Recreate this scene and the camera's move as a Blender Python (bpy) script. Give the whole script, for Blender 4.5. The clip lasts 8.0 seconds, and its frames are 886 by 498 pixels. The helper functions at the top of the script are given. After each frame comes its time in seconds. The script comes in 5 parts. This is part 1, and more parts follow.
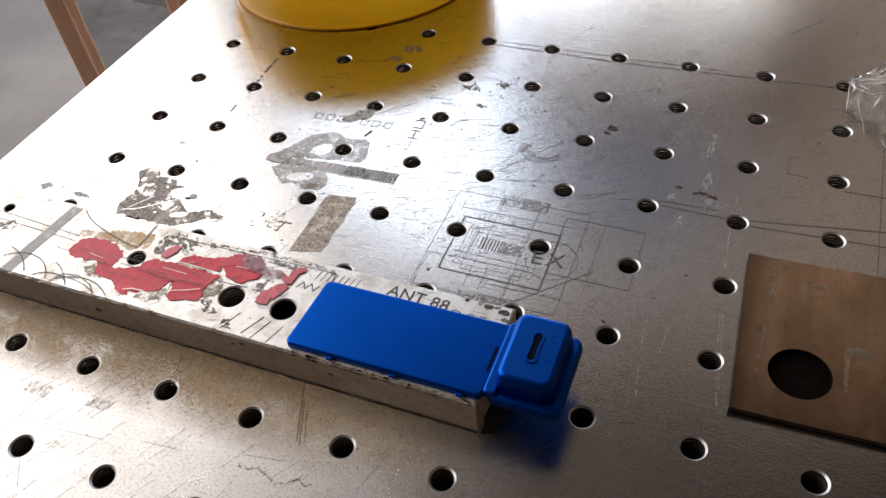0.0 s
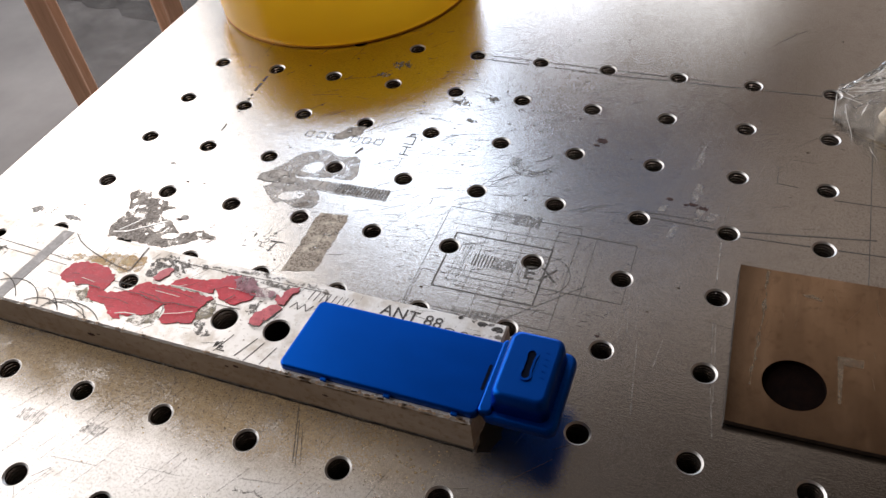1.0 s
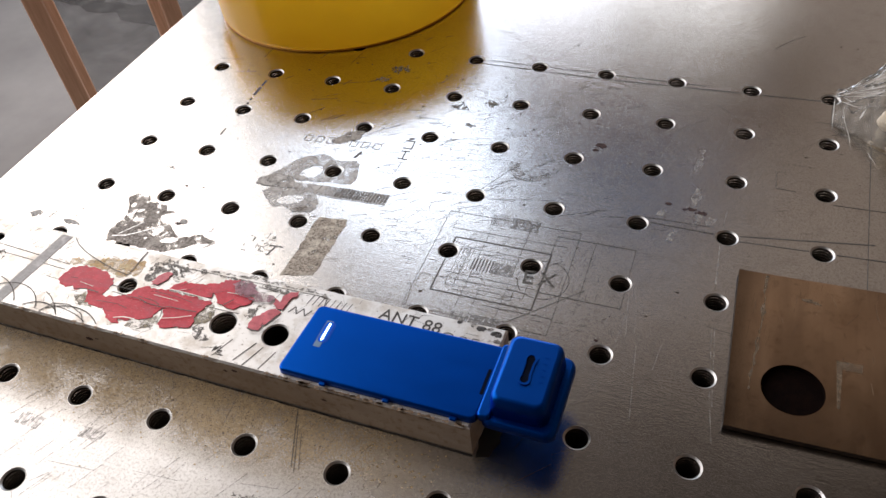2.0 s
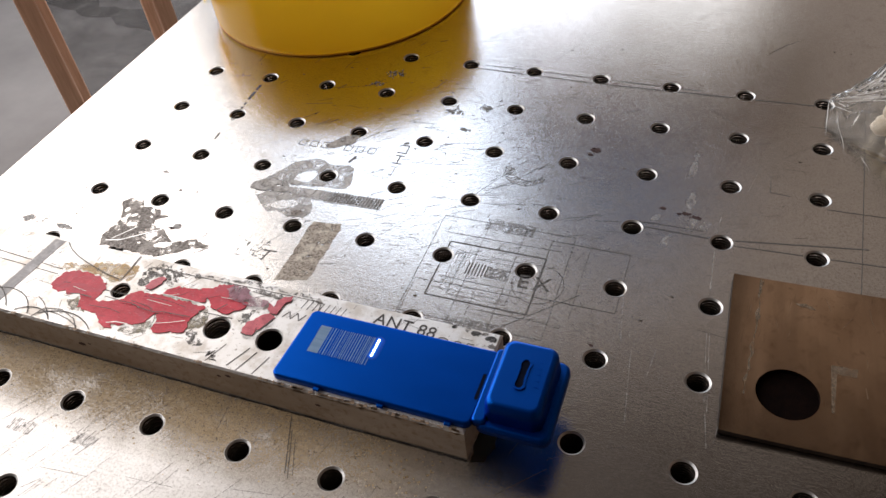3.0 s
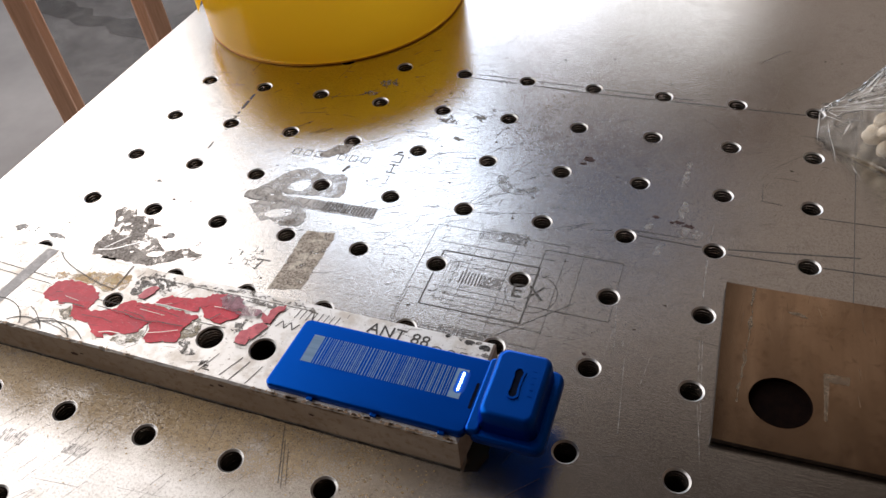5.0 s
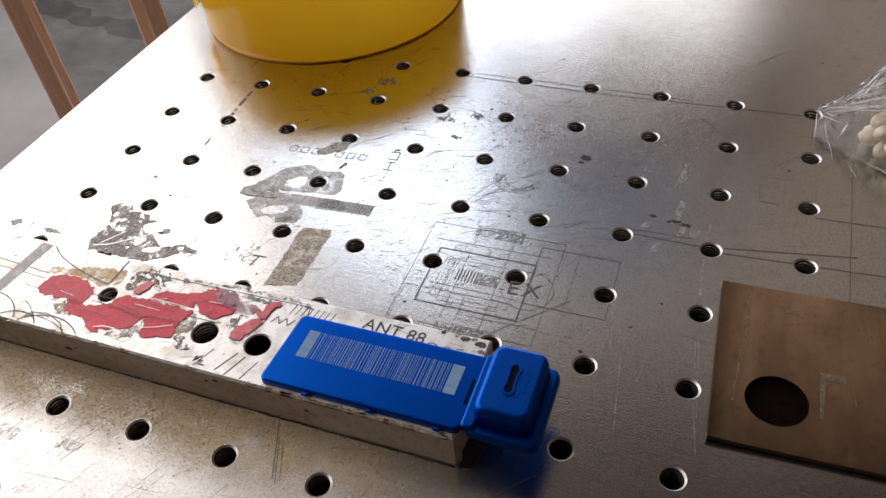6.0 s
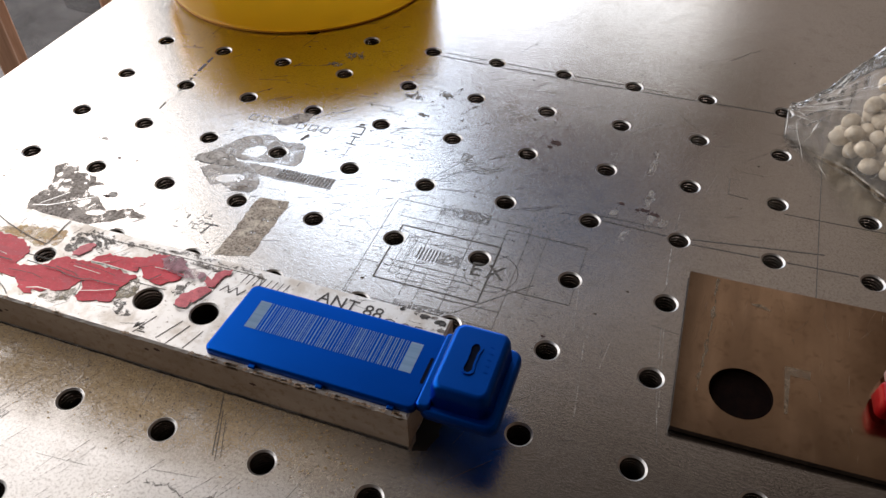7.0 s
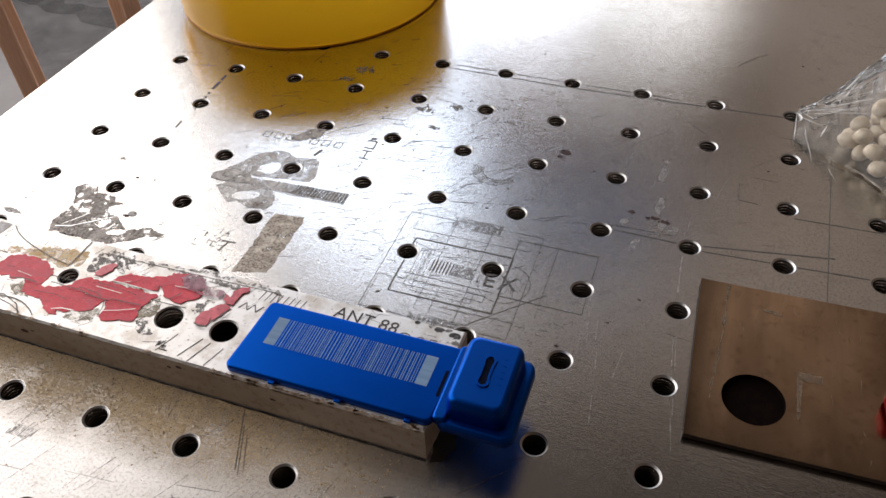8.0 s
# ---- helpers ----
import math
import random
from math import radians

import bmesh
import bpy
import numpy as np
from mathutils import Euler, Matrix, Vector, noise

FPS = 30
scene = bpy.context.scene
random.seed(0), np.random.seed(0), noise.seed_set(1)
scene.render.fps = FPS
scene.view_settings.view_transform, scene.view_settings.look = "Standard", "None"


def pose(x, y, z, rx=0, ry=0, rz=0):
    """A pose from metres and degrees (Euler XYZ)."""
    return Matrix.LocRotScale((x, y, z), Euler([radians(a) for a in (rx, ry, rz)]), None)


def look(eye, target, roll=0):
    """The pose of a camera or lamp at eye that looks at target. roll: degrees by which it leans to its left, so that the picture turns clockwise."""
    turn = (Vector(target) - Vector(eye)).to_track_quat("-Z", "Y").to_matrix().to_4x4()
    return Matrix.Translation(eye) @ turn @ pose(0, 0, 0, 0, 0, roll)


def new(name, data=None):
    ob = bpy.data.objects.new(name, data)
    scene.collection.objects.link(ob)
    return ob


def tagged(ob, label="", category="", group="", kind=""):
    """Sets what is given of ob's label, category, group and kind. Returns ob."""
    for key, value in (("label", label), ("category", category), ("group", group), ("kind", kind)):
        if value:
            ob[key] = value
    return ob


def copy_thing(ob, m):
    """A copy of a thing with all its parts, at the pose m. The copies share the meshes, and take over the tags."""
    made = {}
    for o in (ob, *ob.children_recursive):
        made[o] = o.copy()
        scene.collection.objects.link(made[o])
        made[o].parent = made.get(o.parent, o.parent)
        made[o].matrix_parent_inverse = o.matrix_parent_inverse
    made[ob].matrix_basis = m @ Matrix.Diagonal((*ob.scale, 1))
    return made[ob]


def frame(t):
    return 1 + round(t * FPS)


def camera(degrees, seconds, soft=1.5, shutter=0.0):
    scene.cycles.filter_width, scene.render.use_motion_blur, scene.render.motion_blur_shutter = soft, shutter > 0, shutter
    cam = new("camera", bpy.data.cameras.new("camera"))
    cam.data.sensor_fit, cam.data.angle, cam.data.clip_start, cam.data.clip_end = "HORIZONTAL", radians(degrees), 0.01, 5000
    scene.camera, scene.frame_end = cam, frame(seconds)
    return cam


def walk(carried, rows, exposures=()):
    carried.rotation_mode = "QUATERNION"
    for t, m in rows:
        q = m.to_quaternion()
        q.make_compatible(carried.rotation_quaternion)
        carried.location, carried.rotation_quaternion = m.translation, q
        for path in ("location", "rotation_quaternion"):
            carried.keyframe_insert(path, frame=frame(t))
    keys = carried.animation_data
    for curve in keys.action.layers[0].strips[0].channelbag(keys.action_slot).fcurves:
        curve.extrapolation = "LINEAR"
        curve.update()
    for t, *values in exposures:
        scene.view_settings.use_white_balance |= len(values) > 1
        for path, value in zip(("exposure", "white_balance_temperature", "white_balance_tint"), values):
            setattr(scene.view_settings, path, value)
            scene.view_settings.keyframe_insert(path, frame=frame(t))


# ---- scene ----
cam = camera(59.05, 8.0)
PATH = [
    (0, (0.06957, -0.14878, 0.15854), (-0.02540, 0.03970, -0.05467), -7.26),
    (0.2, (0.06905, -0.14820, 0.15835), (-0.02372, 0.04120, -0.05522), -7.0),
    (0.5, (0.06956, -0.14694, 0.16058), (-0.02455, 0.04339, -0.05135), -8.02),
    (1, (0.06977, -0.14690, 0.16034), (-0.02398, 0.04436, -0.05092), -7.97),
    (1.5, (0.06962, -0.14697, 0.16060), (-0.02424, 0.04459, -0.05034), -7.96),
    (3, (0.06966, -0.14657, 0.16011), (-0.02242, 0.04780, -0.04904), -7.42),
    (3.5, (0.06991, -0.14660, 0.16037), (-0.02254, 0.04773, -0.04865), -7.60),
    (4, (0.06995, -0.14594, 0.16057), (-0.02186, 0.04867, -0.04847), -7.50),
    (4.5, (0.06989, -0.14609, 0.16043), (-0.02138, 0.04985, -0.04761), -7.35),
    (6, (0.07013, -0.14735, 0.15868), (-0.01957, 0.05122, -0.04754), -6.39),
    (6.2, (0.07086, -0.14753, 0.15572), (-0.01836, 0.05116, -0.05059), -5.51),
    (6.3, (0.07053, -0.14852, 0.15254), (-0.01617, 0.05241, -0.05267), -4.02),
    (6.5, (0.06950, -0.14874, 0.14928), (-0.01074, 0.05318, -0.05759), -1.34),
    (7, (0.06790, -0.14625, 0.14834), (-0.00668, 0.05792, -0.05844), -0.65),
    (7.5, (0.06821, -0.14535, 0.14970), (-0.00731, 0.05897, -0.05657), -1.53),
    (8, (0.06855, -0.14654, 0.15268), (-0.01146, 0.05630, -0.05336), -2.91),
]
walk(cam, [(t, look(eye, target, roll)) for t, eye, target, roll in PATH],
     [(0.0, 0.0), (6.0, 0.0), (6.5, -0.1), (7.5, -0.1), (8.0, -0.03)])

# ---- light: overcast day through two workshop windows ----
FLOOR = -0.78
CEIL = 3.4
X0, X1, Y0, Y1 = -2.15, 2.3, -2.2, 2.6
WIN_L = (-1.1, 2.3, 0.12, 3.3)     # left wall: y from, y to, z from, z to
WIN_B = (-2.0, 0.08, 0.12, 2.75)  # back wall: x from, x to, z from, z to

world = bpy.data.worlds.new("sky")
scene.world = world
world.use_nodes = True
wn = world.node_tree
sky = wn.nodes.new("ShaderNodeTexSky")
sky.sky_type, sky.sun_disc = "NISHITA", False
sky.sun_elevation, sky.sun_rotation = radians(35), radians(-60)
wn.links.new(sky.outputs[0], wn.nodes["Background"].inputs[0])
wn.nodes["Background"].inputs[1].default_value = 0.1


def window_light(name, m, w, h, watts, tint):
    data = bpy.data.lights.new(name, "AREA")
    data.shape, data.size, data.size_y = "RECTANGLE", w, h
    data.energy, data.color = watts, tint
    ob = new(name, data)
    ob.matrix_basis = m
    return ob


cy, cz = (WIN_L[0] + WIN_L[1]) / 2, (WIN_L[2] + WIN_L[3]) / 2
window_light("window_daylight_left", look((X0 + 0.02, cy, cz), (0, cy, cz)), WIN_L[1] - WIN_L[0], WIN_L[3] - WIN_L[2], 100, (1.0, 0.92, 0.87))
# the back window: a tall clear part, and beside it a lower one under a board
# its right end is an added dimmer lamp, fading the table's reflection
SPLIT, DIM_X, BOARD = -0.95, -0.45, 1.32
for name, a, b, top, watts, tint in (("window_daylight_back", WIN_B[0], SPLIT, WIN_B[3], 32.5, (0.75, 0.845, 1.0)),
                                      ("window_daylight_back_low", SPLIT, DIM_X, BOARD, 7.6, (0.9, 0.92, 1.0)),
                                      ("window_daylight_back_dim", DIM_X, WIN_B[1], BOARD, 4.0, (1.0, 0.95, 0.9))):
    cx, cb = (a + b) / 2, (WIN_B[2] + top) / 2
    window_light(name, look((cx, Y1 - 0.02, cb), (cx, 0, cb)), b - a, top - WIN_B[2], watts, tint)


# ---- materials ----
class Mat:
    """A small node-graph builder round one Principled BSDF; coordinates in metres."""

    def __init__(self, name):
        self.m = bpy.data.materials.new(name)
        self.m.use_nodes = True
        self.t = self.m.node_tree
        self.b = self.t.nodes["Principled BSDF"]
        self.co = self.t.nodes.new("ShaderNodeTexCoord").outputs["Object"]

    def node(self, kind, **inputs):
        n = self.t.nodes.new(kind)
        for k, v in inputs.items():
            self.put(n.inputs[k], v)
        return n

    def put(self, socket, v):
        if isinstance(v, bpy.types.NodeSocket):
            self.t.links.new(v, socket)
        else:
            socket.default_value = v

    def stretch(self, sx=1, sy=1, sz=1, rz=0):
        n = self.node("ShaderNodeMapping", Vector=self.co)
        n.inputs["Scale"].default_value = (sx, sy, sz)
        n.inputs["Rotation"].default_value = (0, 0, radians(rz))
        return n.outputs[0]

    def noise(self, scale, detail=4, rough=0.55, co=None, warp=0.0):
        n = self.node("ShaderNodeTexNoise", Scale=scale, Detail=detail, Roughness=rough, Distortion=warp)
        self.put(n.inputs["Vector"], co if co is not None else self.co)
        return n.outputs[0]

    def ramp(self, fac, *stops):
        n = self.node("ShaderNodeValToRGB", Fac=fac)
        e = n.color_ramp.elements
        while len(e) < len(stops):
            e.new(0.5)
        for el, (p, c) in zip(e, stops):
            el.position = p
            el.color = (c, c, c, 1) if isinstance(c, (int, float)) else (*c, 1)
        return n.outputs[0]

    def mix(self, fac, a, b, mode="MIX"):
        n = self.t.nodes.new("ShaderNodeMix")
        n.data_type, n.blend_type = "RGBA", mode
        self.put(n.inputs[0], fac)
        for k, v in ((6, a), (7, b)):
            self.put(n.inputs[k], (*v, 1) if isinstance(v, tuple) else v)
        return n.outputs[2]

    def bump(self, height, strength=0.2, distance=0.0002, after=None):
        n = self.node("ShaderNodeBump", Height=height, Strength=strength, Distance=distance)
        if after is not None:
            self.put(n.inputs["Normal"], after)
        return n.outputs[0]

    def set(self, **kw):
        for k, v in kw.items():
            k = k.replace("_", " ")
            self.put(self.b.inputs[k], (*v, 1) if isinstance(v, tuple) and len(v) == 3 else v)
        return self.m


def steel_mat():
    k = Mat("worn_ground_steel")
    big, mid = k.noise(14, 5), k.noise(190, 6, 0.7)
    fine = k.noise(2000, 4, 0.7)
    brush = k.noise(60, 6, 0.7, k.stretch(1, 26, 1, 20))
    speck = k.noise(1500, 4, 0.8)
    col = k.mix(k.ramp(big, (0.3, 0.0), (0.7, 1.0)), (0.55, 0.535, 0.515), (0.66, 0.655, 0.645))
    col = k.mix(k.ramp(mid, (0.3, 0.5), (0.46, 0.0)), col, (0.42, 0.39, 0.355))
    col = k.mix(k.ramp(speck, (0.38, 0.6), (0.5, 0.0)), col, (0.25, 0.235, 0.22))
    rough = k.mix(k.ramp(big, (0.3, 0.0), (0.7, 1.0)), (0.115, 0.115, 0.115), (0.165, 0.165, 0.165))
    rough = k.mix(k.ramp(mid, (0.38, 0.3), (0.6, 0.0)), rough, (0.3, 0.3, 0.3))
    rough = k.mix(k.ramp(brush, (0.4, 0.0), (0.75, 0.3)), rough, (0.1, 0.1, 0.1))
    # a dull film of dust and handling on the strip before the bar
    sep = k.node("ShaderNodeSeparateXYZ", Vector=k.co)
    film = None
    for axis, lo, hi in ((1, -0.056, -0.064), (0, 0.045, -0.005)):
        reach = k.node("ShaderNodeMapRange", Value=sep.outputs[axis])
        for name, v in (("From Min", lo), ("From Max", hi), ("To Min", 0.0), ("To Max", 1.0)):
            reach.inputs[name].default_value = v
        film = reach.outputs[0] if film is None else k.mix(1.0, film, reach.outputs[0], "MULTIPLY")
    film = k.mix(1.0, film, k.ramp(k.noise(45, 6, 0.7), (0.3, 0.55), (0.6, 1.0)), "MULTIPLY")
    rough = k.mix(film, rough, (0.34, 0.34, 0.34))
    metal = k.mix(film, (1.0, 1.0, 1.0), (0.62, 0.62, 0.62))
    n = k.bump(fine, 0.28, 0.00012)
    n = k.bump(brush, 0.05, 0.0004, n)
    return k.set(Base_Color=col, Metallic=metal, Roughness=rough, Normal=n, Coat_Weight=0.05, Coat_Roughness=0.12, Coat_IOR=1.5)


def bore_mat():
    k = Mat("shaded_thread_steel")
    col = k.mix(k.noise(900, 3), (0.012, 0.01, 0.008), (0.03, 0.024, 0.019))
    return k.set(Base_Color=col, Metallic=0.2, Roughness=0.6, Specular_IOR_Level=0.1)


def crest_mat():
    k = Mat("lit_thread_crest")
    return k.set(Base_Color=k.mix(k.noise(500, 3), (0.55, 0.48, 0.44), (0.8, 0.73, 0.68)), Metallic=0.95, Roughness=0.25)


def rim_mat():
    k = Mat("bright_chamfer_steel")
    return k.set(Base_Color=k.mix(k.noise(600, 3), (0.4, 0.395, 0.39), (0.62, 0.615, 0.61)), Metallic=0.9, Roughness=0.4)


def stain_mat(name, a, b, cut, scale=500, rough=0.75, tint=None, feather=0.03, hole=0.55, cover=1.0):
    """Matte deposit with speckled grain and ragged gaps in it."""
    k = Mat(name)
    col = k.mix(k.ramp(k.noise(scale * 1.8, 5, 0.75), (0.38, 0.0), (0.62, 1.0)), a, b)
    col = k.mix(k.ramp(k.noise(scale * 0.3, 4, 0.6, warp=0.7), (0.5, 0.0), (0.68, 0.6)), col, tuple(min(1.0, c * 1.5 + 0.04) for c in a))
    col = k.mix(k.ramp(k.noise(scale * 0.5, 6, 0.7, k.stretch(1, 5, 1, 12), 0.5), (0.3, 0.6), (0.4, 0.0)), col, tuple(c * 0.45 for c in b))
    if tint:
        col = k.mix(k.ramp(k.noise(75, 5, 0.7, warp=0.9), (0.49, 0.0), (0.6, 0.75)), col, tint)
        col = k.mix(k.ramp(k.noise(700, 5, 0.7, k.stretch(1, 7, 1, 6)), (0.6, 0.0), (0.7, 0.5)), col, (0.72, 0.45, 0.46))
    fill = k.noise(scale * hole, 5, 0.65, warp=0.4)
    holes = k.ramp(fill, (max(cut - feather, 0), 0.0), (cut + feather, cover))
    return k.set(Base_Color=col, Roughness=rough, Alpha=holes, Normal=k.bump(k.noise(scale * 3, 3), 0.3, 0.0001))


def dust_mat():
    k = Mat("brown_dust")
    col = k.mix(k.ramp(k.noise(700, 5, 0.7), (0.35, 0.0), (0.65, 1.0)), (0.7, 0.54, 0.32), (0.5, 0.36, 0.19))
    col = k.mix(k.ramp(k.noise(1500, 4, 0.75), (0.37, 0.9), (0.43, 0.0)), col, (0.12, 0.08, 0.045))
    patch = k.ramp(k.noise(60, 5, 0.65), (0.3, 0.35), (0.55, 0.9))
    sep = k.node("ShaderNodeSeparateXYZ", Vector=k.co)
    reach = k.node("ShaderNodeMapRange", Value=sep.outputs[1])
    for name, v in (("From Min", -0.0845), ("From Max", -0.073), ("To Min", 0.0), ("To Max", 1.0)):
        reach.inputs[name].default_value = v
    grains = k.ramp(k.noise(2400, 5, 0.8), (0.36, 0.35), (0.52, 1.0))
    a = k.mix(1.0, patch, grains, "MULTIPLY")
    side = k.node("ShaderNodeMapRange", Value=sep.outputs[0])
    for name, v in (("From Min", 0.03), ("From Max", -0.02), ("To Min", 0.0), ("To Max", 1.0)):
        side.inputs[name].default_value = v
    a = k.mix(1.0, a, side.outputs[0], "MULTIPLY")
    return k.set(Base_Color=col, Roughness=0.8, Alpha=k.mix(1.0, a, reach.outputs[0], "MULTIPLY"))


def mark_mat():
    k = Mat("laser_engraved_mark")
    col = k.mix(k.noise(1800, 3), (0.06, 0.055, 0.05), (0.17, 0.16, 0.15))
    holes = k.ramp(k.noise(1500, 4, 0.7), (0.3, 0.15), (0.5, 1.0))
    return k.set(Base_Color=col, Roughness=0.6, Metallic=0.3, Alpha=holes)


def faint_mat():
    k = Mat("faint_laser_mark")
    col = k.mix(k.noise(1800, 3), (0.14, 0.13, 0.12), (0.28, 0.27, 0.26))
    holes = k.ramp(k.noise(900, 4, 0.7), (0.4, 0.0), (0.62, 0.8))
    return k.set(Base_Color=col, Roughness=0.5, Metallic=0.5, Alpha=holes)


def bar_mat():
    k = Mat("scuffed_pale_aluminium")
    mid, fine = k.noise(160, 6, 0.65), k.noise(900, 5, 0.7)
    col = k.mix(k.ramp(k.noise(40, 4), (0.35, 0.0), (0.7, 1.0)), (0.63, 0.618, 0.6), (0.75, 0.74, 0.72))
    col = k.mix(k.ramp(mid, (0.36, 0.75), (0.52, 0.0)), col, (0.46, 0.41, 0.35))
    col = k.mix(k.ramp(fine, (0.3, 0.85), (0.4, 0.0)), col, (0.16, 0.13, 0.1))
    return k.set(Base_Color=col, Roughness=k.ramp(mid, (0.3, 0.5), (0.7, 0.34)), Metallic=0.6,
                 Normal=k.bump(fine, 0.2, 0.0002))


def bar_side_mat():
    """Sawn sides of the bar, darker and browner than its top, with brown mottling."""
    k = Mat("brown_sawn_side")
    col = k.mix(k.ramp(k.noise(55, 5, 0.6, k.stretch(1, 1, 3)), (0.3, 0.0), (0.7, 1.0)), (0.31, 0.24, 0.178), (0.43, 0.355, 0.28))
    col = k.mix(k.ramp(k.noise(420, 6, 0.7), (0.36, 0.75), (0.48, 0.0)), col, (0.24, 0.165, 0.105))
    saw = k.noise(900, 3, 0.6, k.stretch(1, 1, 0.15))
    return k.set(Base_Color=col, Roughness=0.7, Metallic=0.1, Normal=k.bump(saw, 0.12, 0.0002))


def plastic_mat(name, col, rough=0.36, spread=0.25, spec=0.1, gloss=(1.0, 1.0, 1.0), ior=1.5):
    k = Mat(name)
    dark = tuple(c * (1 - spread) for c in col)
    c = k.mix(k.noise(60, 4), dark, col)
    smear = k.noise(140, 4, 0.55, k.stretch(0.6, 2, 1, 3))
    r = k.ramp(smear, (0.35, rough + 0.015), (0.7, rough - 0.015))
    return k.set(Base_Color=c, Roughness=r, Specular_IOR_Level=spec, Specular_Tint=gloss, IOR=ior, Normal=k.bump(k.noise(1600, 3), 0.08, 0.0001))


def tape_mat():
    k = Mat("amber_packing_tape")
    layers = k.noise(9000, 2, 0.5, k.stretch(0.001, 0.001, 0.14))
    col = k.mix(k.noise(45, 4), (0.84, 0.6, 0.01), (0.92, 0.68, 0.025))
    m = k.set(Base_Color=col, Roughness=0.22, Specular_IOR_Level=0.9, Normal=k.bump(layers, 0.05, 0.0002))
    out = k.t.nodes["Material Output"]
    thin = k.node("ShaderNodeBsdfTranslucent", Color=(1.0, 0.73, 0.05, 1))
    both = k.t.nodes.new("ShaderNodeMixShader")
    both.inputs[0].default_value = 0.7
    k.t.links.new(k.b.outputs[0], both.inputs[1])
    k.t.links.new(thin.outputs[0], both.inputs[2])
    k.t.links.new(both.outputs[0], out.inputs[0])
    return m


def tape_core_mat():
    k = Mat("thin_pale_core")
    m = k.set(Base_Color=k.mix(k.noise(120, 4), (0.72, 0.62, 0.46), (0.82, 0.72, 0.56)), Roughness=0.8)
    thin = k.node("ShaderNodeBsdfTranslucent", Color=(1.0, 0.93, 0.78, 1))
    both = k.t.nodes.new("ShaderNodeMixShader")
    both.inputs[0].default_value = 0.6
    k.t.links.new(k.b.outputs[0], both.inputs[1])
    k.t.links.new(thin.outputs[0], both.inputs[2])
    k.t.links.new(both.outputs[0], k.t.nodes["Material Output"].inputs[0])
    return m


def plain_mat(name, a, b, scale, rough=0.6, metal=0.0, bump=0.2, dist=0.001, spec=0.5):
    k = Mat(name)
    n = k.noise(scale, 6, 0.6)
    col = k.mix(k.ramp(n, (0.3, 0.0), (0.7, 1.0)), a, b)
    return k.set(Base_Color=col, Roughness=rough, Metallic=metal, Specular_IOR_Level=spec, Normal=k.bump(k.noise(scale * 6, 4), bump, dist))


def wood_mat():
    k = Mat("varnished_brown_wood")
    grain = k.noise(40, 5, 0.6, k.stretch(6, 6, 0.4), warp=0.5)
    col = k.mix(k.ramp(grain, (0.3, 0.0), (0.7, 1.0)), (0.72, 0.41, 0.25), (0.9, 0.57, 0.38))
    return k.set(Base_Color=col, Roughness=0.45, Normal=k.bump(grain, 0.15, 0.001))


def shim_mat():
    k = Mat("tarnished_plate_shaded_ends")
    brush = k.noise(300, 4, 0.6, k.stretch(8, 0.4, 1))
    blot = k.noise(38, 3, 0.5, k.stretch(1.3, 0.7, 1))
    col = k.mix(k.ramp(blot, (0.4, 0.0), (0.6, 1.0)), (0.45, 0.315, 0.21), (0.7, 0.51, 0.355))
    col = k.mix(k.ramp(k.noise(70, 4, 0.6, k.stretch(1, 0.1, 1, 4)), (0.4, 0.7), (0.56, 0.0)), col, (0.32, 0.225, 0.155))
    col = k.mix(k.ramp(k.noise(420, 5, 0.7), (0.3, 0.5), (0.46, 0.0)), col, (0.2, 0.13, 0.085))
    # darker reflections at both ends, painted into the plate's colour
    sep = k.node("ShaderNodeSeparateXYZ", Vector=k.co)
    end = k.node("ShaderNodeMapRange", Value=sep.outputs[0])
    for name, v in (("From Min", 0.0795), ("From Max", 0.088), ("To Min", 0.95), ("To Max", 0.0)):
        end.inputs[name].default_value = v
    end_shade = k.mix(1.0, end.outputs[0], k.ramp(k.noise(90, 4, 0.6, k.stretch(1, 0.2, 1)), (0.25, 0.6), (0.6, 1.0)), "MULTIPLY")
    col = k.mix(end_shade, col, (0.1, 0.07, 0.05))
    far = k.node("ShaderNodeMapRange", Value=sep.outputs[0])
    for name, v in (("From Min", 0.1), ("From Max", 0.128), ("To Min", 0.0), ("To Max", 0.7)):
        far.inputs[name].default_value = v
    end_shade = k.mix(1.0, far.outputs[0], k.ramp(k.noise(70, 5, 0.6), (0.25, 0.6), (0.6, 1.0)), "MULTIPLY")
    col = k.mix(end_shade, col, (0.15, 0.09, 0.055))
    rough = k.ramp(k.noise(60, 4), (0.3, 0.15), (0.7, 0.23))
    return k.set(Base_Color=col, Metallic=1.0, Roughness=rough, Normal=k.bump(brush, 0.03, 0.0002))


def glow_mat():
    k = Mat("laser_flash")
    return k.set(Base_Color=(0.6, 0.8, 1.0), Emission_Color=(0.55, 0.78, 1.0), Emission_Strength=8.0)


def halo_mat(name, strength):
    k = Mat(name)
    return k.set(Base_Color=(0.0, 0.055, 0.42), Specular_IOR_Level=0.1, Roughness=0.5, Emission_Color=(0.02, 0.2, 1.0), Emission_Strength=strength)


